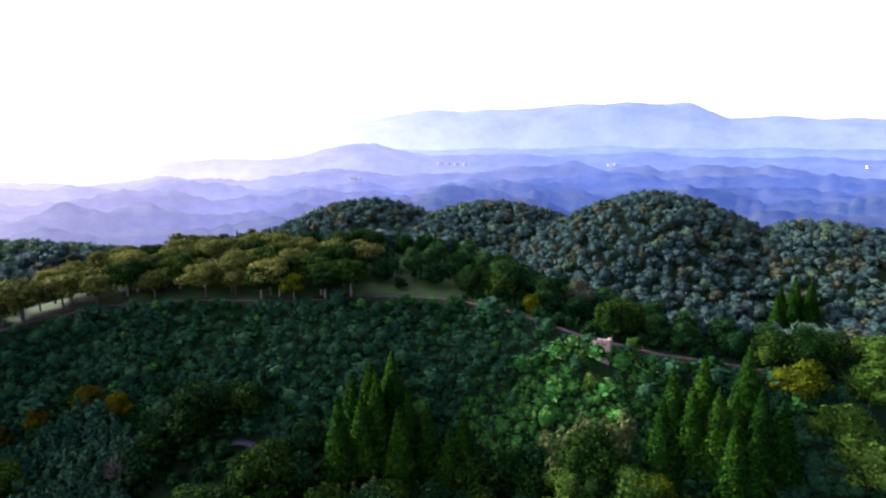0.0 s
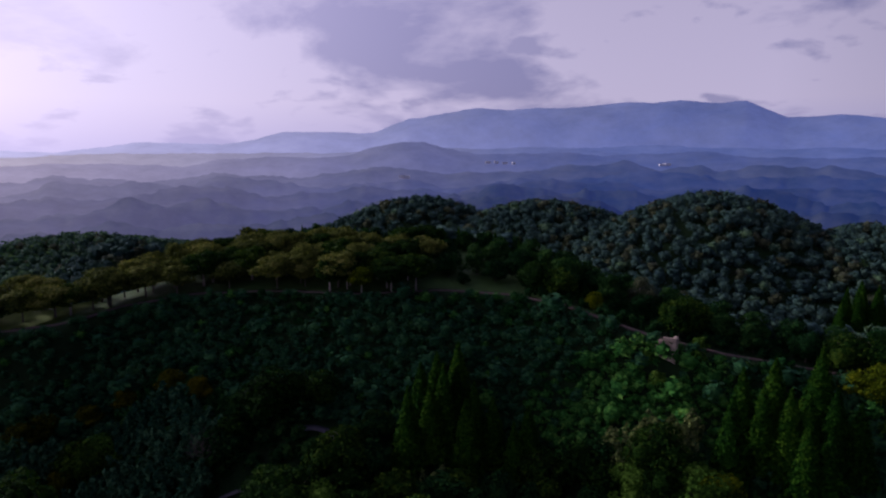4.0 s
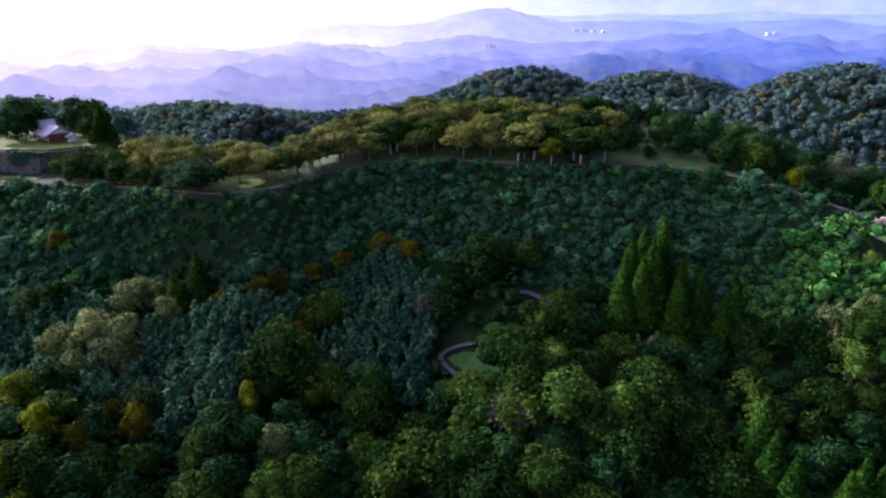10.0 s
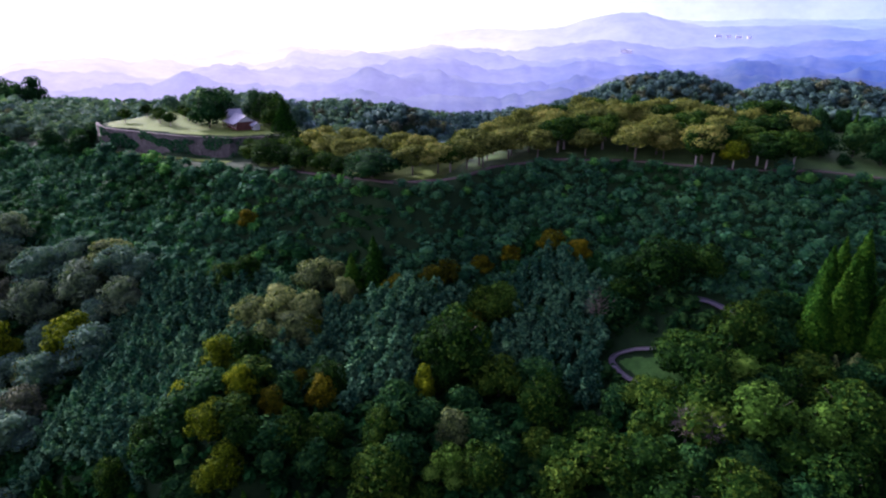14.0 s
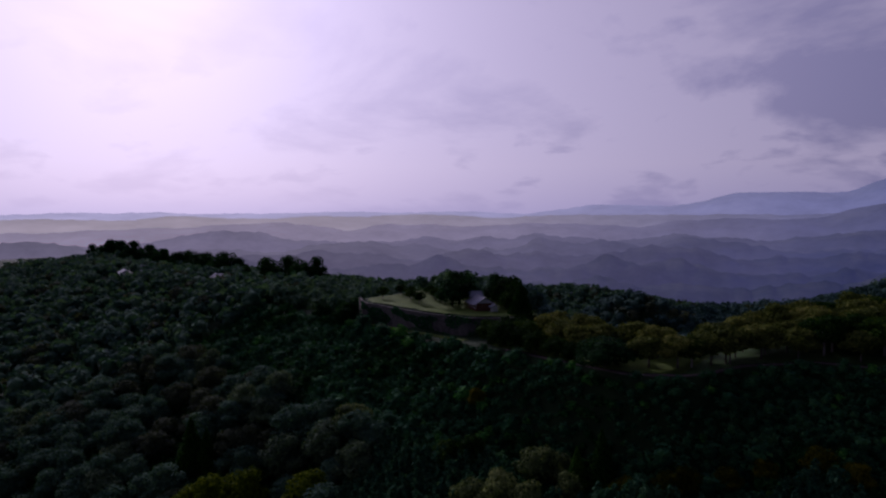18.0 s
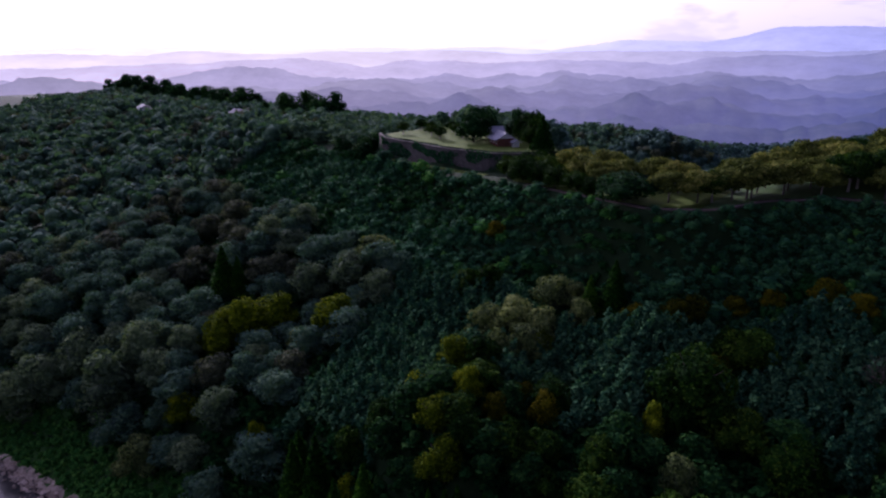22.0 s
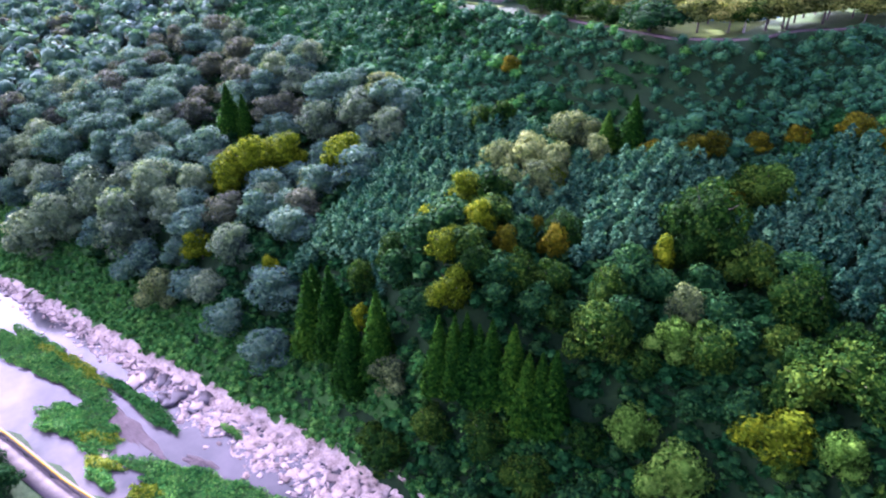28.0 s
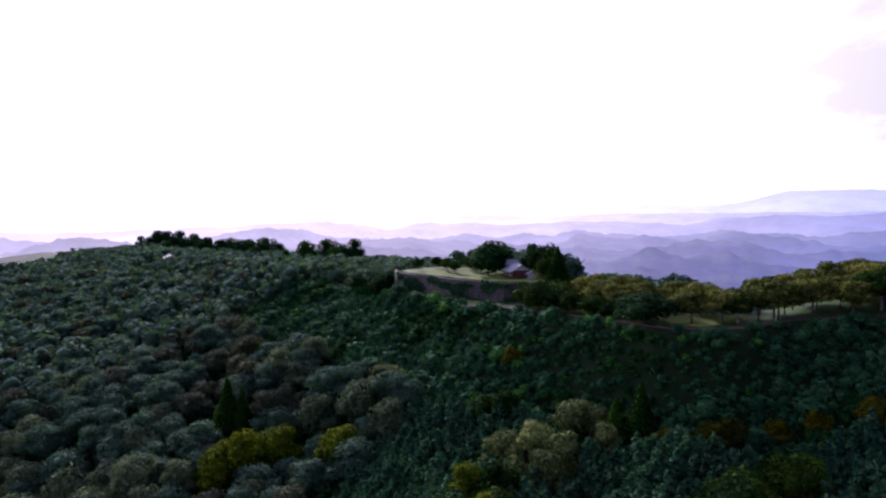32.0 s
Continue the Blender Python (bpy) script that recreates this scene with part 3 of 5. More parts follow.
def make_far_town():
    """A few white buildings, tiny with distance, on the slopes of the far hills."""
    r = np.random.RandomState(17)
    white = plain("far_white", [(0.3, (0.62, 0.6, 0.6)), (0.7, (0.8, 0.78, 0.78))], 0.1)
    for name, az, n in (("backdrop_hills_4", 2.2, 6), ("backdrop_hills_3", -6.5, 3), ("backdrop_hills_4", 17, 3), ("backdrop_hills_3", 31, 5), ("backdrop_hills_4", 36, 4), ("backdrop_hills_7", -42, 3)):
        angles, line = RANGE_ROWS[name]
        for k in range(n):
            x, y, z = line[int(np.argmin(np.abs(angles - az - r.uniform(-1.3, 1.3))))]
            root = new("far_building")
            root.matrix_basis = pose(x * 0.99, y * 0.99, z - 4, 0, 0, r.uniform(-20, 20))
            long = r.uniform(9, 18)
            for part_name, size, at in (("wall", (long, 8, 6), 2.0), ("roof", (long + 1.2, 9.2, 0.9), 5.4)):
                bm = bmesh.new()
                bmesh.ops.create_cube(bm, size=1.0)
                bmesh.ops.scale(bm, vec=size, verts=bm.verts)
                bmesh.ops.translate(bm, vec=(0, 0, at), verts=bm.verts)
                me = bpy.data.meshes.new(part_name)
                bm.to_mesh(me)
                bm.free()
                me.materials.append(white)
                part(part_name, me, root)
            tagged(root, "tiny white building on a distant hillside", "building", "buildings of the far town")


make_far_town()

# ---- woods ----
FAR_CROWNS = [broad_crown(s, cards=50, size=0.115, n=8, base=0.02, core=0.92) for s in (11, 12, 13)]
RIDGE_CROWNS = [broad_crown(s, cards=22, size=0.17, n=5, base=0.02, core=0.95) for s in (14, 15, 16)]
BROAD = [broad_crown(s, cards=760, size=0.046, n=14, base=0.10) for s in (21, 22, 23, 24)]
FINE = [broad_crown(s, cards=1500, size=0.034, n=17, base=0.06) for s in (81, 82, 83, 84)]
DOME = [broad_crown(s, cards=1650, size=0.032, n=19, base=0.05, flat=0.95) for s in (25, 26, 27)]
MIDDLE = [broad_crown(s, cards=220, size=0.085, n=9, base=0.10) for s in (28, 29)]
SHRUB = [broad_crown(s, cards=42, size=0.145, n=5, base=-0.1) for s in (31, 32, 33)]
SHRUB_FINE = [broad_crown(s, cards=56, size=0.110, n=6, base=-0.1) for s in (34, 35, 36)]
BAMBOO = [bamboo_crown(s) for s in (41, 42, 43, 44)]
CEDAR = [cedar_crown(s) for s in (51, 52, 53)]
FLAT = [broad_crown(s, cards=1200, size=0.035, n=17, base=0.34, flat=0.55, w=1.1) for s in (61, 62, 63)]

KINDS = {}


def tree_kind(kind, crowns, leaf, bark, trunk, label, category="tree", limbs=5, top=0.62, spread=0.3):
    """Crown and trunk meshes of one kind of tree, one unit high."""
    meshes = [mesh_from("crown", v, f, [leaf]) for v, f in crowns]
    stems = [trunk_mesh("trunk", 7 + i, 1.0, trunk, bark, limbs, top, spread) for i in range(len(crowns))]
    for me in stems:
        co = np.empty(len(me.vertices) * 3, np.float32)
        me.vertices.foreach_get("co", co)
        co = co.reshape(-1, 3)
        co[:, 2] = np.maximum(co[:, 2], -0.08)
        me.vertices.foreach_set("co", co.ravel())
    KINDS[kind] = (meshes, stems, label, category, {})


tree_kind("cherry_tree", FLAT, LEAF_CHERRY, BARK_MID, 0.026, "spreading cherry tree with yellowing leaves and grey trunk")
tree_kind("yellow_cherry_tree", FLAT[:1], LEAF_YELLOW, BARK_PALE, 0.030, "small cherry tree with bright yellow leaves")
tree_kind("green_park_tree", FLAT[1:], LEAF_OAK, BARK_PALE, 0.034, "spreading dark green tree with a pale trunk beside the path")
tree_kind("broadleaf_tree", FINE, LEAF_DARK, BARK, 0.028, "dark green broadleaf tree on the slope")
tree_kind("olive_tree_crown", DOME, LEAF_OAK, BARK, 0.028, "large olive-green domed tree on the slope")
tree_kind("pale_tree", FINE[:3], LEAF_PALE, BARK, 0.028, "pale grey-green tree catching the evening sun")
tree_kind("lime_tree", FINE[:2], LEAF_LIME, BARK, 0.028, "bright yellow-green broadleaf tree in the evening sun")
tree_kind("yellow_tree", FINE[1:], LEAF_YELLOW, BARK, 0.028, "broadleaf tree turning bright yellow on the slope")
tree_kind("autumn_tree", FINE[:2], LEAF_RUST, BARK, 0.026, "small rust-coloured autumn tree among shrubs")
tree_kind("brown_tree", FINE[2:], LEAF_BROWN, BARK_PALE, 0.028, "nearly leafless grey-brown tree on the shoulder")
tree_kind("grey_tree", FINE, LEAF_PALE_HAZE, BARK, 0.028, "large haze-paled grey-green tree on the western slope")
tree_kind("lime_bush", MIDDLE, LEAF_LIME, BARK, 0.03, "bright lime-green bush on the slope", "bush", 3, 0.5)
tree_kind("dark_bush", DOME, LEAF_DARK, BARK, 0.03, "dense dark green rounded bush on the ridge", "bush", 4, 0.5)
tree_kind("cedar_tree", CEDAR, LEAF_CEDAR, BARK, 0.014, "tall pointed dark green cedar", "conifer", 0, 0.95)
TAKEN = []


def plant(kind, x, y, h, w, group="", label="", z=None):
    """One tree of a kind at a place, h high and w across."""
    meshes, stems, text, category, first = KINDS[kind]
    r = np.random.RandomState(int(abs(x * 131 + y * 977)) % 99991)
    i = r.randint(len(meshes))
    name = "olive_tree" if kind == "olive_tree_crown" else kind
    m = Matrix.LocRotScale((x, y, (gz(x, y) if z is None else z) - 0.05), Euler((0, 0, r.uniform(0, 6.28))), (w, w, h))
    TAKEN.append((x, y, w))
    if i not in first:
        root = new(name)
        part("trunk", stems[i], root)
        part("crown", meshes[i], root)
        root.matrix_basis = m
        first[i] = root
    else:
        root = copy_thing(first[i], Matrix.Identity(4))
        root.matrix_basis = m
    return tagged(root, label or text, category, group)


def plant_all(kind, spots, h, w, group, label="", vary=0.14):
    r = np.random.RandomState(len(spots) * 7 + len(kind))
    for x, y in spots:
        s = 1 + r.uniform(-vary, vary)
        plant(kind, x, y, h * s, w * s * r.uniform(0.92, 1.08), group, label)


# the park trees on the plateau, behind the ridge path
def make_park():
    r = np.random.RandomState(5)
    x, y = spread_points(9, -98, -16, 140, 215, 6.9, lambda x, y: (y - edge_y(x) > 5.0) & (y - edge_y(x) < 46))
    for a, b in zip(x, y):
        if math.hypot(a + 33.5, b - 155) < 5:
            continue
        h = r.uniform(7.0, 10.0)
        plant("cherry_tree" if r.rand() < 0.62 else "green_park_tree", a, b, h, h * r.uniform(1.1, 1.4), "cherry trees on the plateau")
    plant("yellow_cherry_tree", -33.6, 156.0, 7.0, 6.5, "cherry trees on the plateau", "small cherry tree with bright yellow leaves beside the ridge path")
    for a, b, h, w in ((-26, 157.5, 8.8, 10), (-20, 160, 9.6, 10.5), (-38, 160, 8.2, 9), (-42, 157.5, 8.6, 9)):
        plant("green_park_tree", a, b, h, w, "cherry trees on the plateau")
    # low group round the bend
    plant("dark_bush", -119, 132, 8, 17, label="dense dark green rounded tree at the bend of the path")
    for a, b, h in ((-131, 141, 6), (-138, 146, 6.5), (-110, 137, 6), (-104, 140, 6.2), (-127, 145, 6.5), (-98, 145, 6.4), (-112, 148, 6.5), (-120, 152, 6.5), (-100, 153, 7), (-135, 152, 7), (-146, 153, 7)):
        plant("cherry_tree", a, b, h * 1.3, h * 1.75, "cherry trees on the plateau")
    for a, b, h, w in ((-161, 142, 7.5, 9.5), (-154, 138.5, 8, 10), (-148, 136.5, 7, 9), (-141, 135, 6.5, 9), (-134, 134.5, 6, 8.5), (-128, 133, 5.5, 7), (-150, 144, 8, 10), (-158, 148, 8, 10)):
        plant("olive_tree_crown", a, b, h, w, "trees below the house lawn", "rounded olive-green tree at the end of the terrace")
    # dark evergreen row behind the park
    x, y = spread_points(12, -80, 12, 190, 222, 6.0, lambda x, y: y - edge_y(x) > 44)
    for a, b in zip(x, y):
        plant("broadleaf_tree" if r.rand() < 0.6 else "cedar_tree", a, b, r.uniform(6, 8.5), r.uniform(5, 7) if r.rand() < 0.6 else 5.0, "evergreens behind the park", "dark evergreen tree behind the plateau park")
    # east shoulder
    for a, b, h, w in ((12, 166, 9, 10.5), (17, 163, 8.5, 10), (24, 160, 5.5, 5), (44, 148, 10, 11), (49, 153, 10, 11)):
        plant("olive_tree_crown", a, b, h, w, "trees on the east shoulder")
    for a, b, h, w in ((8, 176, 10, 9), (16, 178, 11, 9), (2, 184, 10, 9), (28, 172, 9, 8), (38, 158, 7.5, 8), (32, 163, 7, 7), (54, 150, 8, 8), (60, 144, 8, 8), (70, 140, 8, 8), (51, 160, 9, 9), (22, 186, 10, 10), (40, 172, 10, 9), (64, 154, 9, 9), (80, 147, 9, 9), (30, 167, 10, 10), (20, 171, 11, 10), (36, 177, 10, 10), (56, 158, 10, 10), (72, 150, 9, 10), (88, 143, 9, 10), (47, 166, 10, 10), (27, 180, 10, 11), (12, 188, 10, 10)):
        plant("broadleaf_tree", a, b, h, w, "trees on the east shoulder")
    for a, b, h, w in ((-12, 173, 8, 9), (-4, 177, 9, 9), (1, 172, 7, 8), (-13, 182, 9, 9), (-8, 167.5, 3.5, 4)):
        plant("broadleaf_tree", a, b, h, w, "trees behind the gap in the park", "dark green tree behind the grassy gap")
    plant("yellow_tree", 25.5, 157, 5.5, 5, "trees on the east shoulder")
    plant("brown_tree", 40, 166, 10, 8.5, "trees on the east shoulder")


make_park()

# trees of the slope that stand out
for x, y, h, w in ((-131.1, 94.9, 9.9, 10.3), (-124.8, 96.5, 10.3, 10.8), (-118.8, 97.5, 8.9, 9.2), (-122.7, 106.9, 10.2, 10.7), (-120.1, 111.4, 8.5, 8.7), (-118.3, 92.1, 9.8, 10.2), (-123.2, 87.7, 8.5, 7.6), (-112.8, 104.1, 8.5, 6.7)):
    plant("pale_tree", x, y, h, w, "pale trees on the spur")
for x, y, h, w in ((-213.9, 40.2, 19.8, 19.4), (-237.9, 30.6, 17.1, 16.8), (-203.3, 48.6, 12.1, 11.8), (-176.2, 49.7, 12.5, 12.2), (-214.5, 50.1, 15.6, 15.3), (-245.4, 24.1, 16.6, 16.3), (-232.7, 39.4, 15.9, 15.6), (-204.4, 57.1, 10.6, 10.4), (-195.6, 91.5, 14.0, 13.7), (-182.5, 97.4, 14.3, 14.0), (-169.0, 95.5, 11.7, 11.5), (-181.2, 63.8, 9.5, 9.3)):
    plant("grey_tree", x, y, h, w, "grey trees on the west slope")
for x, y, h, w in ((-191.7, 36.6, 11.8, 12.3), (-78.8, 79.4, 8.5, 7.3), (-179.5, 75.7, 8.5, 6.4), (-121.1, 50.3, 8.9, 9.2)):
    plant("pale_tree", x, y, h, w, "pale trees low on the slope")
for x, y, h, w in ((-128.1, 80.6, 9.5, 9.3), (-117.7, 71.7, 8.5, 6.6), (-129, 69.5, 8.5, 6.4), (-119, 63.8, 8.6, 8.4), (-112.9, 59.6, 9.5, 9.3), (-196.6, 69.2, 14.9, 14.6), (-194.3, 77.5, 14.2, 13.9), (-197.7, 62.7, 12.1, 11.9), (-174.3, 83.9, 13.1, 12.8), (-133.5, 54.1, 8.5, 5), (-188.7, 47.5, 9.5, 9.3), (-87.1, 86.4, 8.5, 5.3), (-163, 51.8, 8.5, 5.3), (-115.9, 93.8, 8.5, 5.1)):
    plant("yellow_tree", x, y, h, w, "yellow trees on the slope")
for x, y, h, w in ((-110.7, 80.4, 6.0, 5.0), (-84.2, 114.6, 6.0, 5.0), (-104.8, 78.6, 8.5, 6.5), (-110.6, 71.5, 8.5, 5.0)):
    plant("autumn_tree", x, y, h, w, "rust-tinged trees among the bamboo")
for x, y, h, w in ((-83.9, 95.8, 16.4, 16.1), (-85.3, 91.1, 10.2, 10.0), (-74.5, 93.9, 10.1, 9.9), (-64.7, 89.3, 11.6, 11.4), (-87.6, 67.3, 11.9, 11.6), (-104.9, 67.7, 9.1, 8.9), (-99.9, 71.0, 8.5, 7.9), (-90.9, 75.5, 8.5, 7.9), (-111.2, 64.4, 8.5, 8.0), (-132.1, 62.9, 8.5, 8.0), (-108.5, 49.0, 8.8, 8.7), (-98.5, 52.1, 9.2, 9.1), (-88.7, 52.4, 9.4, 9.2), (-71.7, 74.2, 10.1, 9.9), (-105.6, 82.2, 9.1, 8.9), (-83.9, 112.1, 8.5, 7.8), (-59.0, 80.0, 8.6, 8.4), (-55.7, 85.6, 9.1, 8.9), (-137.1, 57.7, 8.5, 6.9)):
    plant("olive_tree_crown", x, y, h, w, "domed trees on the slope")
for x, y, h, w in ((-77.5, 73.2, 8.8, 8.2), (-77.1, 63.5, 9.7, 9.0), (-68.6, 61.8, 12.5, 11.6), (-79.7, 113.0, 9.9, 9.1), (-54.1, 82.7, 8.5, 7.7), (-51.1, 70.1, 8.5, 7.5), (-56.6, 67.7, 7.2, 4.6)):
    plant("lime_tree", x, y, h, w, "sunlit trees on the slope")
plant_all("pale_tree", [(-182.5, 106)], 10.5, 14.5, "pale trees on the west slope")
plant_all("yellow_tree", [(-58.5, 68.9), (39, 108.1), (78.1, 127.1)], 8.5, 11, "yellow trees on the slope")
plant_all("olive_tree_crown", [(-47, 125), (-37.8, 101.5)], 11.5, 15.5, "domed trees on the slope")
plant_all("olive_tree_crown", [(-81, 112), (-39, 129.2), (-45.4, 94.4), (19.2, 105.5), (9.6, 120)], 9, 12, "domed trees on the slope")
plant_all("olive_tree_crown", [(-31, 114), (-40.9, 105.3), (-25, 100.8), (-12.1, 93.3), (-32.5, 77.4), (-15.1, 98.4), (-36.6, 94.8), (-6, 91.7), (-18.1, 82.8), (-4.1, 82.8), (-41.3, 74.6), (-53.1, 79.4)], 10, 13, "trees of the middle spur")
plant_all("olive_tree_crown", [(83.1, 133.1), (77, 136.1), (92, 140), (31.2, 111.4), (31.3, 115.8)], 10, 12.5, "trees on the east slope")
plant_all("lime_tree", [(83.1, 119.1), (91.1, 125.1), (84, 113), (37.1, 106.2), (25.3, 111.8), (100.1, 135.1), (-28.8, 91.1), (-21.1, 90.6), (-32.9, 101.6), (-25, 74)], 10, 12.5, "sunlit trees on the slope")
plant_all("autumn_tree", [(-104, 111), (-93, 118), (-87, 123), (-72, 130), (-66, 129), (-96, 114), (-81, 127), (-149, 120), (-84, 108)], 6, 6.5, "autumn trees in a row")
plant_all("lime_bush", [(-16, 110.5), (28.1, 106.2), (31.1, 107.2), (26.2, 107.3), (30.1, 102.2), (33.1, 104.2)], 4, 4, "lime-green bushes")
plant_all("cedar_tree", [(-8.3, 132.9), (-12.8, 129.9), (-15.9, 124.9), (-8.5, 128.1), (-4.7, 126.6), (-17.9, 118), (-13.8, 121.4), (-10.6, 123.5), (-6.4, 120.4), (-11.2, 126.8)], 16.5, 19, "cedars in the middle of the slope", vary=0.05)
plant_all("cedar_tree", [(6.7, 125.4), (-0.8, 125.7), (3.5, 122)], 14.5, 18, "cedars in the middle of the slope", vary=0.05)
plant_all("cedar_tree", [(15, 80.1), (18, 80), (20, 79), (22, 79.1), (11.1, 76.2), (3, 83), (5, 79.1), (3, 89)], 17, 20, "cedars low on the slope", vary=0.05)
plant_all("cedar_tree", [(55.1, 122.1), (48.1, 120.2), (51, 117.1), (65.1, 124.1), (55, 115), (64.1, 116.1), (68.1, 115.1), (58.1, 114.1), (59.1, 108.1), (55, 108), (44.1, 114.2)], 17, 20, "cedars on the east slope", vary=0.06)
plant_all("cedar_tree", [(-144.3, 49), (-139, 50.8), (-130.5, 48.4), (-125.5, 51.5)], 20, 22, "cedars by the river", vary=0.05)
plant_all("cedar_tree", [(-110.5, 53.1), (-107.8, 54.2), (-105.8, 55.2), (-103.1, 55.4), (-101.1, 56.2), (-97.4, 57.5), (-93.8, 57), (-91.9, 58.1), (-90, 59.2)], 17, 17, "row of cedars above the river", vary=0.05)
plant_all("cedar_tree", [(-221.7, 78.7), (-217.4, 81.1), (-110.2, 113.5), (-114.1, 109.7), (-148.1, 53.1)], 13, 18, "cedars on the west slope")
plant_all("cedar_tree", [(204, 362), (209, 368), (214, 363), (219, 369), (224, 364), (229, 370), (212, 372), (221, 374)], 24, 26, "cedars in the far valley", "tall dark cedar standing in the far valley", vary=0.08)


def make_bare_trees():
    """Grey leafless trees: trunk and a fan of fine twigs."""
    for x, y, h, label in ((-58.5, 114, 10, "bare dark grey tree standing among bamboo"), (-40.5, 85.5, 8.5, "dead pinkish-grey tree beside the winding path"), (-37.2, 84.5, 8, "dead pinkish-grey tree beside the winding path")):
        root = new("bare_tree")
        root.matrix_basis = pose(x, y, gz(x, y))
        bark = BARK if "dark" in label else BARK_MID
        part("trunk", trunk_mesh("trunk", int(h * 10), h, 0.22, bark, 9, 0.75, 0.28), root)
        r = np.random.RandomState(int(-x))
        n = 420
        d = r.normal(0, 1, (n, 3))
        d[:, 2] = np.abs(d[:, 2])
        d /= np.linalg.norm(d, axis=1)[:, None]
        p = np.array([0, 0, h * 0.5]) + d * r.uniform(0.35, 1, (n, 1)) * [h * 0.36, h * 0.36, h * 0.5]
        a = d * 0.55 + r.normal(0, 0.18, (n, 3))
        s = np.cross(a, r.normal(0, 1, (n, 3)))
        s = s / np.linalg.norm(s, axis=1)[:, None] * 0.045
        v = np.stack([p - a - s, p - a + s, p + a], 1).reshape(-1, 3)
        part("twig_fan", mesh_from("twig_fan", v, np.arange(n * 3).reshape(-1, 3), [bark]), root, "fan of fine bare twigs")
        tagged(root, label, "tree")
        TAKEN.append((x, y, 5))


make_bare_trees()

# the winding lane: centre lines on the ground
LANES = {
    "lane_loop": [(-38, 112.5), (-42, 111.2), (-46, 110.8), (-50.6, 111.0), (-54, 110.1), (-55.2, 108.5), (-53.6, 106.4), (-50.7, 104), (-47.3, 101.8), (-44, 99)],
    "lane_upper": [(-42, 121.2), (-40.2, 121.9), (-37.9, 122.6), (-34.7, 122.0), (-32.2, 120.6), (-29, 119)],
}


def lane_gap(x, y):
    """Metres to the nearest lane."""
    best = np.full(np.shape(x), 1e9)
    for pts in LANES.values():
        for (ax, ay), (bx, by) in zip(pts, pts[1:]):
            t = np.clip(((x - ax) * (bx - ax) + (y - ay) * (by - ay)) / ((bx - ax) ** 2 + (by - ay) ** 2), 0, 1)
            best = np.minimum(best, np.hypot(x - ax - t * (bx - ax), y - ay - t * (by - ay)))
    return best


def ribbon(name, pts, width, mat, label, lift=0.12, thick=0.25, category="path"):
    """A path of even width that follows the ground, with thickness."""
    pts = np.array(pts, float)
    d = np.concatenate([[0], np.cumsum(np.hypot(*np.diff(pts, axis=0).T))])
    s = np.arange(0, d[-1], 0.8)
    x, y = np.interp(s, d, pts[:, 0]), np.interp(s, d, pts[:, 1])
    k = np.array([0.25, 0.5, 0.25])
    for _ in range(3):
        x[1:-1], y[1:-1] = np.convolve(x, k, "valid"), np.convolve(y, k, "valid")
    tx, ty = np.gradient(x), np.gradient(y)
    n = np.hypot(tx, ty)
    nx, ny = -ty / n, tx / n
    z = ground_z(x, y) + lift
    wob = 1 + 0.12 * np.sin(s * 0.7) + 0.08 * np.sin(s * 1.9)
    l = np.stack([x + nx * width / 2 * wob, y + ny * width / 2 * wob, z + 0.05], 1)
    r = np.stack([x - nx * width / 2, y - ny * width / 2, z], 1)
    v = np.concatenate([l, r, l - [0, 0, thick], r - [0, 0, thick]])
    m = len(s)
    i = np.arange(m - 1)
    f = np.concatenate([np.stack([i + m, i + m + 1, i + 1, i], 1), np.stack([i, i + 1, i + 2 * m + 1, i + 2 * m], 1), np.stack([i + 3 * m, i + 3 * m + 1, i + m + 1, i + m], 1)])
    return tagged(new(name, mesh_from(name, v, f, [mat])), label, category, kind="structure")


ribbon("lane_loop", LANES["lane_loop"], 1.2, ASPHALT, "narrow grey lane winding round a grassy bend", 0.5)
ribbon("lane_upper", LANES["lane_upper"], 2.0, ASPHALT, "narrow grey lane crossing the slope", 0.5)
RIDGE = [(x, float(edge_y(x)) + 2.2) for x in (-150, -140, -130, -120, -110, -104, -98, -94, -90, -84, -77, -67, -57, -45, -33, -23, -13, -4, 4, 11, 18, 27, 36, 44, 52, 62, 75)]
ribbon("ridge_path", RIDGE, 1.4, TRACK, "pale brown earth path along the edge of the plateau", 0.15)
ribbon("terrace_path", [(-225, 146), (-210, 144.5), (-203, 144), (-190, 142), (-178, 140.5), (-168, 139.5)], 2.4, LAWN, "grassy terrace path below the retaining wall", 0.15)


def lawn_patch(name, x0, x1, y0, y1, keep, label, mat=None, step=1.5):
    v, f = sheet(np.arange(x0, x1, step), np.arange(y0, y1, step), lambda x, y: ground_z(x, y) + 0.07 + 0.05 * bumps(x, y, 4, 6))
    ok = keep(v[:, 0], v[:, 1])
    f = f[ok[f].all(1)]
    used, f2 = np.unique(f, return_inverse=True)
    tagged(new(name, mesh_from(name, v[used], f2.reshape(f.shape), [mat or LAWN], smooth=True)), label, "lawn", kind="structure")


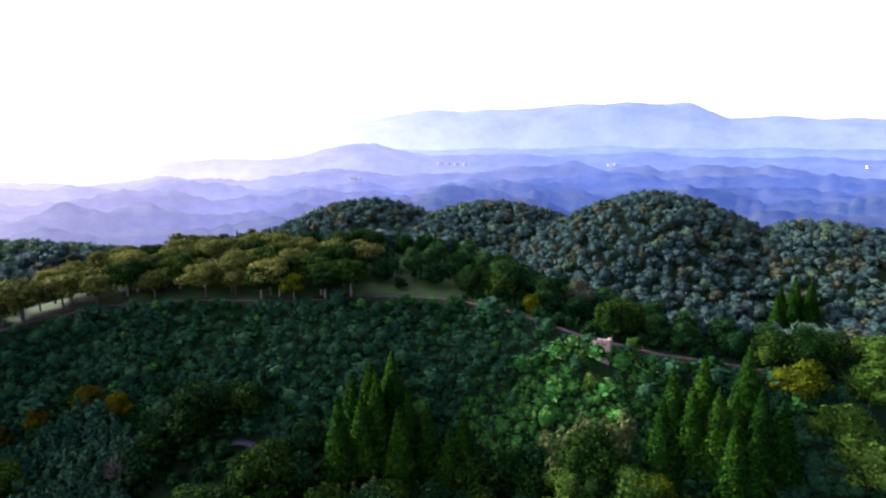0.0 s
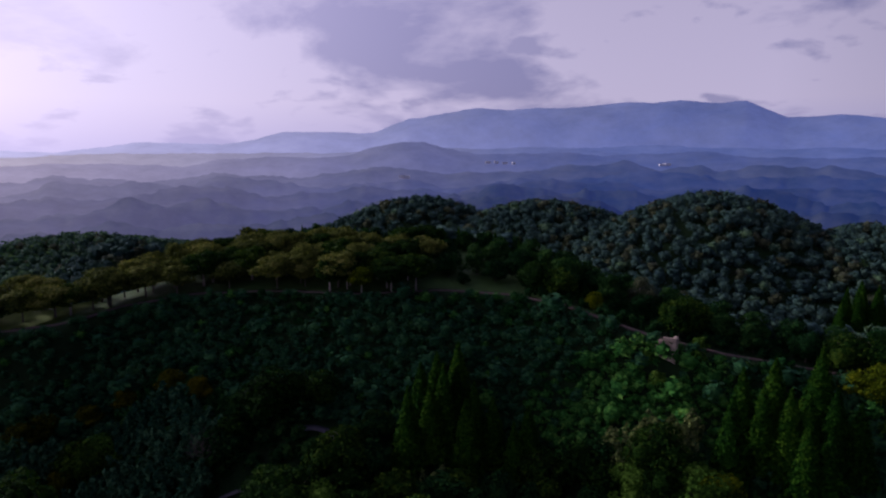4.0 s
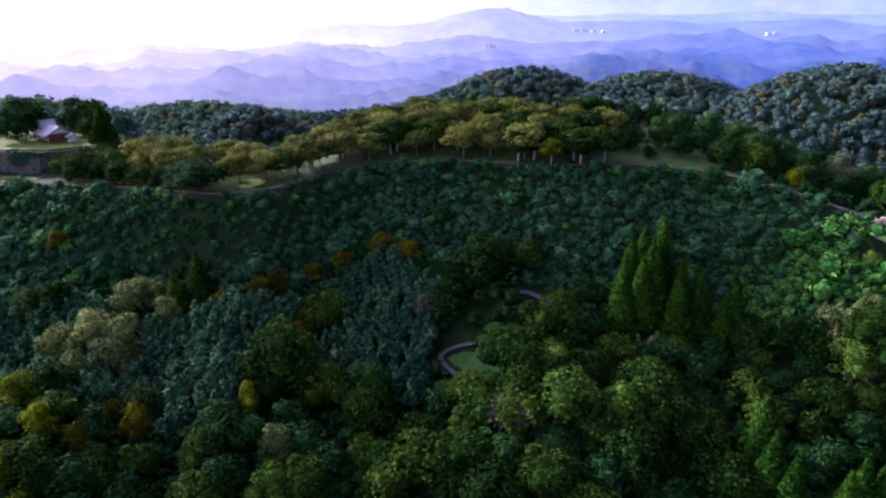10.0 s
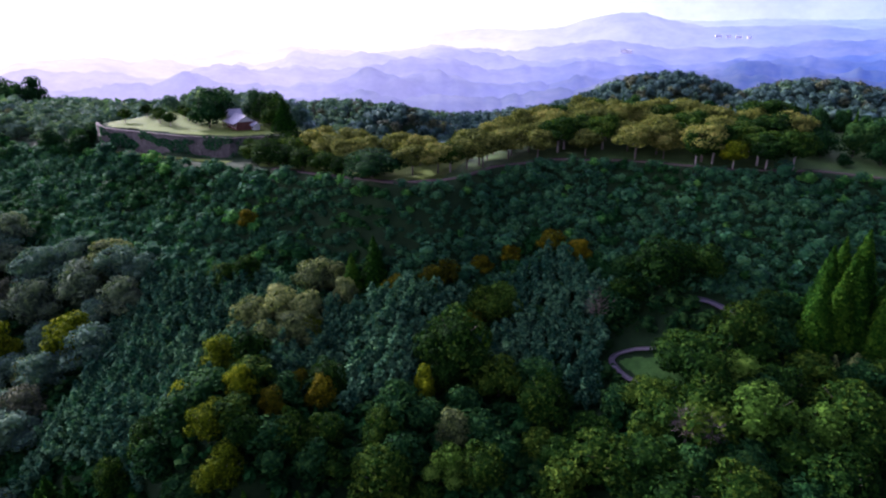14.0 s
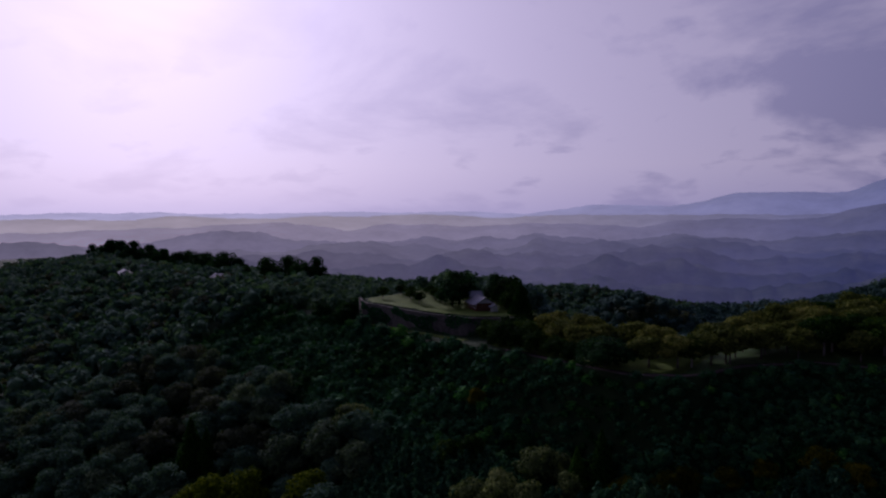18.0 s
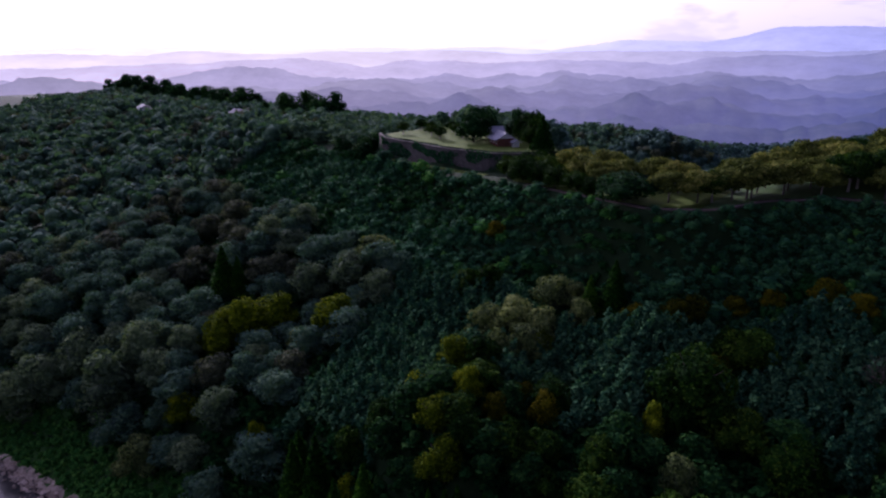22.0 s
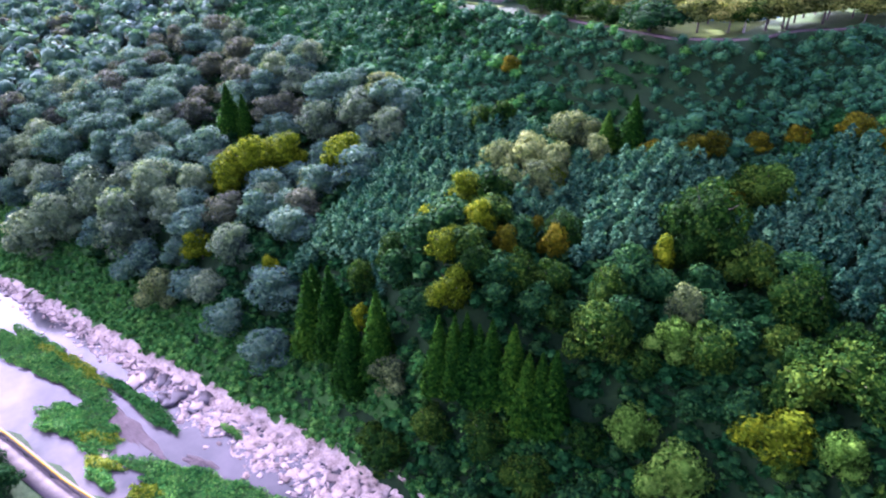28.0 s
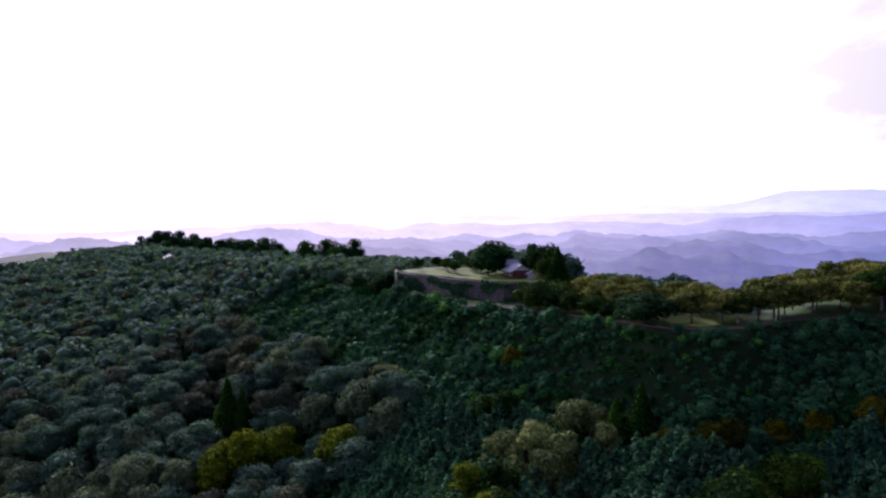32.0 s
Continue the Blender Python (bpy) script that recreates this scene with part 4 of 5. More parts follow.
lawn_patch("lawn_park", -104, 30, 126, 230, lambda x, y: (y - edge_y(x) > 3.2) & (y - edge_y(x) < 60), "mown green grass of the plateau park", PARK_GRASS)
lawn_patch("lawn_house", -231, -160, 140, 215, lambda x, y: y - np.interp(x, WALL_X, WALL_Y) > 1.6, "sunlit yellow-green lawn above the retaining wall")
lawn_patch("lawn_bend", -158, -100, 120, 165, lambda x, y: y - edge_y(x) > 3.2, "yellowish grass round the bend of the ridge path")
lawn_patch("lawn_lane", -53.5, -38, 100, 110.3, lambda x, y: lane_gap(x, y) > 1.3, "green grass inside the lane's bend", GRASS_GREEN, 0.4)

# ---- retaining wall and ruin: real blocks ----
def block_mesh(name, seed, mat):
    r = np.random.RandomState(seed)
    bm = bmesh.new()
    bmesh.ops.create_cube(bm, size=1.0)
    bmesh.ops.bevel(bm, geom=bm.edges[:], offset=0.09, segments=1, affect="EDGES")
    for v in bm.verts:
        v.co += Vector(r.normal(0, 0.03, 3))
    me = bpy.data.meshes.new(name)
    bm.to_mesh(me)
    bm.free()
    me.materials.append(mat)
    return me


def block_arrays(seed):
    me = block_mesh("tmp", seed, STONE)
    me.calc_loop_triangles()
    v = np.array([p.co[:] for p in me.vertices])
    f = np.array([p.vertices[:] for p in me.loop_triangles])
    bpy.data.meshes.remove(me)
    return v, f


def make_retaining_wall():
    """Dry-stone wall in courses along the lawn's edge."""
    kinds = [block_arrays(s) for s in range(5)]
    r = np.random.RandomState(8)
    xs = np.arange(-236, -160, 0.5)
    ys = np.interp(xs, WALL_X, WALL_Y)
    d = np.concatenate([[0], np.cumsum(np.hypot(np.diff(xs), np.diff(ys)))])
    pieces = []
    for c in range(11):
        s = r.uniform(0, 1)
        while s < d[-1]:
            w = r.uniform(0.7, 1.5)
            x, y = np.interp(s + w / 2, d, xs), np.interp(s + w / 2, d, ys)
            x1, y1 = np.interp(s + w / 2 + 0.3, d, xs), np.interp(s + w / 2 + 0.3, d, ys)
            a = math.atan2(y1 - y, x1 - x)
            z = 69.7 + c * 0.62
            if z > gz(x, y - 3) - 0.6 and z < 76.7:
                v, f = kinds[r.randint(5)]
                p = v * [w * 0.97, 1.1, 0.60]
                q = np.stack([p[:, 0] * math.cos(a) - p[:, 1] * math.sin(a) + x, p[:, 0] * math.sin(a) + p[:, 1] * math.cos(a) + y - 0.5 + c * 0.07 + r.uniform(-0.06, 0.06), p[:, 2] + z], 1)
                pieces.append((q, f))
            s += w
    v, f = joined(pieces)
    tagged(new("retaining_wall", mesh_from("retaining_wall", v, f, [STONE])), "tall dark dry-stone retaining wall below the lawn", "stone wall", kind="structure")


make_retaining_wall()


def make_ivy():
    r = np.random.RandomState(66)
    n = 5200
    x = r.uniform(-236, -160, n)
    z = 69.9 + 6.6 * r.uniform(0, 1, n) ** 1.3
    grow = bumps(x, z * 3, 12, 14) + 0.35 - (z - 70.1) * 0.09
    ok = grow > 0
    x, z = x[ok], z[ok]
    y = np.interp(x, WALL_X, WALL_Y) - 1.15 + (z - 69.7) * 0.11
    p = np.stack([x, y, z], 1)
    v, f = leaf_cards(r, p, np.tile([0.0, -1.0, 0.3], (len(p), 1)), 0.42, 1.1, 0.1)
    tagged(new("wall_ivy", mesh_from("wall_ivy", v, f, [LEAF_SHRUB])), "dark ivy hanging over the retaining wall", "ivy", kind="stuff")


make_ivy()


def make_ruin():
    """Broken corner of pale stone at the end of the ridge, stone by stone."""
    root = new("ruined_wall")
    x0, y0 = 40.0, 136.6
    z0 = gz(x0, y0) - 0.6
    root.matrix_basis = pose(x0, y0, z0, 0, 0, -24)
    meshes = [block_mesh("stone", 20 + k, PALE_STONE) for k in range(5)]
    r = np.random.RandomState(3)
    for side in range(2):
        for c in range(9):
            reach = (3.7 if side == 0 else 3.0) - (0.05 * c if side == 0 else 0.08 * c) - (1.4 if c == 8 else 0)
            s = 0.0
            while s < reach:
                w = r.uniform(0.6, 1.15)
                o = part("stone", meshes[r.randint(5)], root)
                at = (-s - w / 2, r.uniform(-0.05, 0.05) + c * 0.05, 0.35 + c * 0.66) if side == 0 else (0.1 - c * 0.05, s + w / 2 + 0.4, 0.35 + c * 0.66)
                o.matrix_basis = Matrix.LocRotScale(at, Euler((0, 0, (0 if side == 0 else 1.571) + r.uniform(-0.04, 0.04))), (w, 0.8, 0.64))
                s += w
    tagged(root, "broken corner of a pale sunlit stone castle wall", "ruined wall")


make_ruin()
for x, y, h in ((34.0, 137.5, 3.0), (44.5, 136.0, 3.4), (35.2, 133.2, 3.4), (46, 139, 3)):
    plant("lime_bush", x, y, h, h * 1.3, "bushes round the ruin", "green bush at the foot of the ruined wall")

# ---- the house above the retaining wall ----
WOOD_RED = plain("red_brown_boards", [(0.3, (0.10, 0.040, 0.030)), (0.7, (0.20, 0.085, 0.06))], 1.2)
PLASTER = plain("white_plaster", [(0.3, (0.66, 0.63, 0.62)), (0.7, (0.82, 0.80, 0.79))], 0.8, bump=0.1)
ROOF_GREY = plain("grey_roof", [(0.3, (0.26, 0.26, 0.30)), (0.7, (0.42, 0.42, 0.47))], 0.9, rough=0.75, bump=0.15)
DARK_GLASS = plain("dark_glass", [(0.3, (0.015, 0.017, 0.02)), (0.7, (0.03, 0.033, 0.04))], 0.9, rough=0.15, bump=0.02)
WHITE_PAINT = plain("white_paint", [(0.3, (0.70, 0.68, 0.66)), (0.7, (0.84, 0.82, 0.80))], 2.0, rough=0.5, bump=0.05)
RAIL_YELLOW = plain("yellow_rail", [(0.3, (0.20, 0.12, 0.008)), (0.7, (0.30, 0.19, 0.015))], 2.0, rough=0.9, bump=0.05)


def box_bm(bm, size, at):
    r = bmesh.ops.create_cube(bm, size=1.0)
    bmesh.ops.scale(bm, vec=size, verts=r["verts"])
    bmesh.ops.translate(bm, vec=at, verts=r["verts"])


def bm_part(name, build, mat, parent, label="", bevel=0.0):
    bm = bmesh.new()
    build(bm)
    if bevel:
        bmesh.ops.bevel(bm, geom=bm.edges[:], offset=bevel, segments=1, affect="EDGES")
    me = bpy.data.meshes.new(name)
    bm.to_mesh(me)
    bm.free()
    me.materials.append(mat)
    return part(name, me, parent, label)


def gable(bm, w, d, z, rise, thick, over):
    """A gabled roof, ridge along x, with thickness and overhang."""
    x = w / 2 + over
    y = d / 2 + over
    drop = rise * over / (d / 2)
    prof = [(-y, z - drop), (0, z + rise), (y, z - drop), (y, z - drop + thick), (0, z + rise + thick * 1.2), (-y, z - drop + thick)]
    a = [bm.verts.new((-x, p, q)) for p, q in prof]
    b = [bm.verts.new((x, p, q)) for p, q in prof]
    bm.faces.new(a)
    bm.faces.new(b[::-1])
    for i in range(6):
        j = (i + 1) % 6
        bm.faces.new((a[j], a[i], b[i], b[j]))


def gable_end(bm, x, d, z, rise, thick):
    v = [bm.verts.new((x + s, p, q)) for s in (-thick / 2, thick / 2) for p, q in ((-d / 2, z), (d / 2, z), (0, z + rise))]
    bm.faces.new(v[:3][::-1])
    bm.faces.new(v[3:])
    for i in range(3):
        j = (i + 1) % 3
        bm.faces.new((v[i], v[j], v[3 + j], v[3 + i]))


def make_house(name, x, y, turn, w, d, h, wall, roof, label, windows=3, rise=1.8, z=None):
    root = new(name)
    root.matrix_basis = pose(x, y, (gz(x, y) if z is None else z) - 0.1, 0, 0, turn)
    t = 0.2
    for nm, size, at in (("wall", (w, t, h), (0, -d / 2 + t / 2, h / 2)), ("wall", (w, t, h), (0, d / 2 - t / 2, h / 2)), ("wall", (t, d - 2 * t, h), (-w / 2 + t / 2, 0, h / 2)), ("wall", (t, d - 2 * t, h), (w / 2 - t / 2, 0, h / 2))):
        bm_part(nm, lambda bm: box_bm(bm, size, at), wall, root)
    for s in (-1, 1):
        bm_part("gable", lambda bm: gable_end(bm, s * (w / 2 - t / 2), d, h, rise, t), PLASTER, root, "white plastered gable")
    bm_part("roof", lambda bm: gable(bm, w, d, h, rise, 0.18, 0.7), roof, root, "grey tiled gable roof")
    bm_part("ridge_cap", lambda bm: box_bm(bm, (w + 1.5, 0.35, 0.22), (0, 0, h + rise + 0.2)), roof, root, bevel=0.05)
    for k in range(windows):
        cx = (k - (windows - 1) / 2) * w / windows
        win = bm_part("window", lambda bm: box_bm(bm, (w / windows * 0.55, 0.08, h * 0.42), (cx, -d / 2 - 0.03, h * 0.52)), DARK_GLASS, root, "dark window pane")
        for s in (-1, 1):
            bm_part("frame", lambda bm: box_bm(bm, (0.09, 0.12, h * 0.46), (cx + s * w / windows * 0.28, -d / 2 - 0.05, h * 0.52)), WHITE_PAINT, win)
        bm_part("sill", lambda bm: box_bm(bm, (w / windows * 0.62, 0.2, 0.08), (cx, -d / 2 - 0.09, h * 0.30)), WHITE_PAINT, win)
    return tagged(root, label, "house")


house = make_house("hilltop_house", -181, 163, -35, 9.6, 5.6, 2.8, WOOD_RED, ROOF_GREY, "red-brown wooden house with a grey roof on the lawn", rise=1.7)
bm_part("porch_roof", lambda bm: box_bm(bm, (10.2, 1.8, 0.14), (0, -3.5, 2.45)), ROOF_GREY, house, "shallow grey porch roof")
for k in range(4):
    bm_part("porch_post", lambda bm: box_bm(bm, (0.16, 0.16, 2.4), (-4.6 + k * 3.05, -4.2, 1.2)), WOOD_RED, house)
upper = make_house("white_gabled_house", -186, 166.5, 55, 3.4, 3.4, 4.2, PLASTER, ROOF_GREY, "white two-storey house with a steep gable behind trees", windows=2, rise=1.2)
shed = make_house("white_shed", -174.5, 162, -35, 2.2, 2.0, 1.9, WHITE_PAINT, ROOF_GREY, "small white shed beside the wooden house", windows=1, rise=0.5)
for x, y, h, w, k in ((-196, 170, 13, 14, "broadleaf_tree"), (-191, 160.5, 12, 13, "broadleaf_tree"), (-175, 171, 12, 13, "olive_tree_crown"), (-170, 167, 10.5, 11, "olive_tree_crown"), (-183, 176, 12, 10, "broadleaf_tree")):
    plant(k, x, y, h, w, "trees round the hilltop house", "tall full-crowned tree beside the hilltop house")
plant("cedar_tree", -164.5, 163, 11, 20, "", "dark pointed conifer beside the hilltop house")
for x, y in ((-205, 158), (-213, 162), (-219, 168), (-208, 170), (-226, 160), (-201, 166), (-228, 172), (-215, 176)):
    plant("green_park_tree", x, y, 4.6, 5.2, "small trees on the house lawn", "small rounded tree on the lawn")
for x, y in ((-234, 147), (-240, 152), (-229, 143.5), (-246, 147), (-239, 158), (-243, 163), (-237, 153)):
    plant("broadleaf_tree", x, y, 7, 8, "trees at the wall's west end", "grey-green tree at the end of the stone wall")
for x, y in ((-157, 152), (-152, 157), (-148, 162), (-160, 158), (-145, 168), (-154, 166), (-138, 160)):
    plant("olive_tree_crown", x, y, 7.5, 8, "trees east of the house lawn", "olive-green tree at the lawn's end")

# ---- houses and trees on the western ridge ----
for x, y, t in ((-480, 186, 20), (-498, 178, -15), (-404, 196, 10), (-536, 205, 35)):
    TAKEN.append((x, y, 34))
    TAKEN.append((x + 6, y - 14, 30))
    make_house("ridge_house", x, y, t, 12, 7.5, 4.2, PLASTER, ROOF_GREY, "low white house among trees on the far ridge", windows=2)


def make_ridge_trees():
    r = np.random.RandomState(14)
    for k in range(34):
        x = -340 - k * 13 + r.uniform(-4, 4)
        y = float(np.interp(x, [-800, -660, -440, -330], [262, 250, 228, 222])) + r.uniform(-8, 8)
        h = r.uniform(14, 21) if r.rand() < 0.6 else r.uniform(9, 12)
        plant("broadleaf_tree", x, y, h, h * r.uniform(0.9, 1.15), "trees on the western ridge", "tall rounded tree on the skyline of the western ridge")


make_ridge_trees()

# ---- growth that nobody could count ----
def clear_of_taken(x, y, part_of=0.46):
    ok = np.ones(len(x), bool)
    for tx, ty, tw in TAKEN:
        ok &= np.hypot(x - tx, y - ty) > tw * part_of
    return ok


def spots_for(x, y, rng, lo, hi, wlo, whi, kinds):
    h = rng.uniform(lo, hi, len(x))
    return np.stack([x, y, h, h * rng.uniform(wlo, whi, len(x)), rng.randint(0, kinds, len(x))], 1)


def in_bamboo(x, y):
    u = fall(x, y)
    west = (x > -150) & (x < -56) & (u > 0.27 + 0.03 * np.sin(x * 0.2)) & (u < 0.55 + 0.05 * np.sin(x * 0.11))
    mid = (x > -175) & (x < -128) & (u > 0.30) & (u < 0.80) & (x > -172 + (u - 0.3) * 30)
    return west | mid


def make_woods():
    rng = np.random.RandomState(77)

    x, y = spread_points(21, -330, -186, 138, 240, 6.8, lambda x, y: (y - edge_y(x) > 6) & ((x < -238) | (y - np.interp(x, WALL_X, WALL_Y) > 34)) & (y - edge_y(x) < 80))
    ok = clear_of_taken(x, y)
    scatter("plateau_woodland", MIDDLE, spots_for(x[ok], y[ok], rng, 6, 9.5, 1.1, 1.4, 2), [LEAF_WEST], "haze-tinted grey-green woods on the western plateau", "woodland")

    def keep(x, y):
        b = y - edge_y(x)
        depth = np.interp(x, [-400, -230, -178, -152, -104, -70, 20, 60], [50, 62, 44, 22, 26, 66, 40, 14])
        return ((b > depth + 4) | (x < -300) & (fall(x, y) < 0.9)) & (np.abs(np.arctan2(x, y) + 0.45) < 1.2) & (np.hypot(x, y) > 150)
    x, y = spread_points(1, -700, 420, -60, 680, 7.3, keep)
    ok = clear_of_taken(x, y, 0.4)
    x, y = x[ok], y[ok]
    spots = spots_for(x, y, rng, 6.5, 10.5, 1.05, 1.35, 3)
    pick = rng.uniform(0, 1, len(x)) * np.where(x < -120, 0.8, 0.95) + 0.10 * bumps(x, y, 19, 60)
    near = x < -250
    scatter("far_woodland", FAR_CROWNS, spots[(pick < 0.74) & ~near], [LEAF_FAR], "dense haze-tinted green woods on the farther hills", "woodland")
    scatter("ridge_woodland", RIDGE_CROWNS, spots[(pick < 0.74) & near], [LEAF_WEST], "haze-tinted grey-green woods on the western ridge", "woodland")
    scatter("far_autumn_woodland", FAR_CROWNS, spots[(pick >= 0.74) & (pick < 0.9)], [LEAF_BROWN], "brownish trees turning among the farther woods", "woodland")
    scatter("far_pale_woodland", FAR_CROWNS, spots[pick >= 0.9], [LEAF_WEST], "pale haze-tinted yellow-green trees among the farther woods", "woodland")

    def keep(x, y):
        u = fall(x, y)
        return (u > 0.25) & (u < np.where(x < -150, 0.92, np.where(x < -122, 0.88, 0.97))) & ~in_bamboo(x, y) & (lane_gap(x, y) > 4.5) & ~((x > -52) & (x < -40) & (y > 100) & (y < 111))
    west = lambda x, y: x + (y - 80) * 0.6 < -150
    x, y = spread_points(2, -300, 130, 15, 160, 6.6, lambda x, y: keep(x, y) & ~west(x, y))
    ok = clear_of_taken(x, y, 0.40)
    x, y = x[ok], y[ok]
    s = spots_for(x, y, rng, 5.5, 9, 1.05, 1.4, 4)
    pick = rng.uniform(0, 1, len(s))
    scatter("slope_woodland", BROAD, s[pick < 0.55], [LEAF_DARK], "dark green broadleaf woods covering the hillside", "woodland")
    scatter("slope_olive_woodland", BROAD, s[(pick >= 0.55) & (pick < 0.85)], [LEAF_OAK], "olive-green trees among the hillside woods", "woodland")
    scatter("slope_grey_woodland", BROAD, s[pick >= 0.85], [LEAF_OAK], "dull olive trees among the hillside woods", "woodland")
    x, y = spread_points(2, -300, -90, 15, 160, 8.8, lambda x, y: keep(x, y) & west(x, y))
    ok = clear_of_taken(x, y, 0.42)
    x, y = x[ok], y[ok]
    s = spots_for(x, y, rng, 8, 12, 1.1, 1.45, 4)
    pick = rng.uniform(0, 1, len(s))
    scatter("west_woodland", FINE, s[pick < 0.66], [LEAF_WEST], "haze-tinted grey-green evergreen woods on the western slope", "woodland")
    scatter("west_dark_woodland", FINE, s[(pick >= 0.66) & (pick < 0.84)], [LEAF_BROWN], "mauve-brown trees turning among the western woods", "woodland")
    scatter("west_pale_woodland", FINE, s[pick >= 0.84], [LEAF_PALE_HAZE], "pale yellowish trees among the western woods", "woodland")

    def keep(x, y):
        u = fall(x, y)
        return (u > 0.004) & (u < 0.27) & (lane_gap(x, y) > 2.5) & (np.hypot(x - 38.3, y - 134.8) > 2.3)
    x, y = spread_points(3, -300, 90, 90, 165, 1.65, keep)
    s = spots_for(x, y, rng, 1.3, 2.9, 1.3, 1.9, 3)
    tall = rng.uniform(0, 1, len(s)) < 0.10
    s[tall, 2:4] *= rng.uniform(1.4, 2.1, (tall.sum(), 1))
    lush = (np.hypot((x - 32) / 22, (y - 131) / 10) + rng.normal(0, 0.2, len(x)) < 1) | (rng.uniform(0, 1, len(x)) < 0.05)
    pale = ~lush & (bumps(x, y, 23, 30) + rng.normal(0, 0.35, len(x)) > 0.55)
    scatter("shrub_slope", SHRUB_FINE, s[~lush & ~pale], [LEAF_SHRUB], "dense dark green shrubs on the steep face below the path", "shrubs")
    scatter("pale_shrubs", SHRUB_FINE, s[pale], [LEAF_FRESH], "grey-green shrubs on the steep face below the path", "shrubs")
    scatter("lush_shrubs", SHRUB_FINE, s[lush], [LEAF_GRASS], "bright green low growth near the ruined wall", "shrubs")

    x, y = spread_points(36, 10, 100, 120, 190, 2.6, lambda x, y: (y - edge_y(x) > 4.5) & (y - edge_y(x) < 30))
    ok = clear_of_taken(x, y, 0.3)
    scatter("shoulder_shrubs", SHRUB_FINE, spots_for(x[ok], y[ok], rng, 1.6, 3.6, 1.1, 1.6, 3), [LEAF_DARK], "dark green shrubs behind the path on the shoulder", "shrubs")

    x, y = spread_points(6, -300, 120, 30, 150, 3.7, lambda x, y: (fall(x, y) > 0.25) & (fall(x, y) < 0.9) & (lane_gap(x, y) > 1.7) & ~((x > -52) & (x < -40) & (y > 100) & (y < 111)))
    scatter("undergrowth", SHRUB[:2], spots_for(x, y, rng, 2.0, 4.2, 1.3, 1.8, 2), [LEAF_DARK], "low dark green undergrowth between the trees", "shrubs")

    x, y = spread_points(16, -175, 60, 36, 100, 2.8, lambda x, y: (fall(x, y) > 0.56) & (fall(x, y) < np.where(x < -120, 0.87, 0.97)))
    scatter("lush_undergrowth", SHRUB[1:], spots_for(x, y, rng, 1.6, 4.0, 1.2, 1.7, 2), [LEAF_FRESH], "fresh green undergrowth low on the slope", "shrubs")

    x, y = spread_points(4, -180, -50, 40, 145, 1.75, in_bamboo)
    ok = clear_of_taken(x, y, 0.4) & (lane_gap(x, y) > 2.4)
    scatter("bamboo_grove", BAMBOO, spots_for(x[ok], y[ok], rng, 4.5, 7.2, 1.0, 1.4, 4), [LEAF_BAMBOO], "feathery green bamboo grove on the slope", "bamboo")

    x, y = spread_points(5, -24, 44, 108, 124, 2.0, lambda x, y: (x > 22) | (np.hypot(x + 15, y - 115) < 5))
    ok = clear_of_taken(x, y, 0.35)
    scatter("golden_bamboo", BAMBOO, spots_for(x[ok], y[ok], rng, 5.0, 7.5, 0.9, 1.3, 4), [LEAF_PALE], "yellowish sunlit bamboo plumes on the slope", "bamboo")

    x, y = spread_points(7, -300, -70, 5, 62, 1.45, lambda x, y: (fall(x, y) > 0.84) & (fall(x, y) < 0.985))
    scatter("bank_growth", SHRUB, spots_for(x, y, rng, 0.8, 2.2, 1.3, 2.0, 3), [LEAF_GRASS], "low bright green growth on the river bank", "grass")


make_woods()

# ---- the river ----
def make_water():
    m, t, out = material("water")
    ripple = noise_at(t, 0.9, 3.0)
    b = node(t, "ShaderNodeBump", {"Strength": 0.12, "Distance": 0.2, "Height": ripple})
    shallow = ramp(t, noise_at(t, 0.09, 4.0), [(0.3, (0.03, 0.035, 0.032)), (0.7, (0.10, 0.088, 0.08))])
    p = node(t, "ShaderNodeBsdfPrincipled", {"Base Color": shallow, "Roughness": 0.09, "IOR": 1.33, "Normal": b.outputs[0]})
    t.links.new(p.outputs[0], out.inputs["Surface"])
    xs = np.arange(-420, 120, 4.0)
    by = np.interp(xs, BANK_X, BANK_Y)
    v = np.concatenate([np.stack([xs, by + 1.0, np.full(len(xs), 0.42)], 1), np.stack([xs, by - 32, np.full(len(xs), 0.42)], 1)])
    n = len(xs)
    i = np.arange(n - 1)
    f = np.stack([i + n, i + n + 1, i + 1, i], 1)
    tagged(new("water", mesh_from("water", v, f, [m])), "shallow river reflecting the pale evening sky", "river", kind="structure")


make_water()


def bank_at(x, off):
    """A place off metres out from the bank."""
    return x, float(np.interp(x, BANK_X, BANK_Y)) - off


def rock_arrays(seed):
    r = np.random.RandomState(seed)
    src = ICO2
    v = src[0] * (1 + r.normal(0, 0.22, (len(src[0]), 1)))
    v[:, 2] = np.clip(v[:, 2], -0.6, 0.45 + r.uniform(-0.1, 0.2))
    return v, src[1]


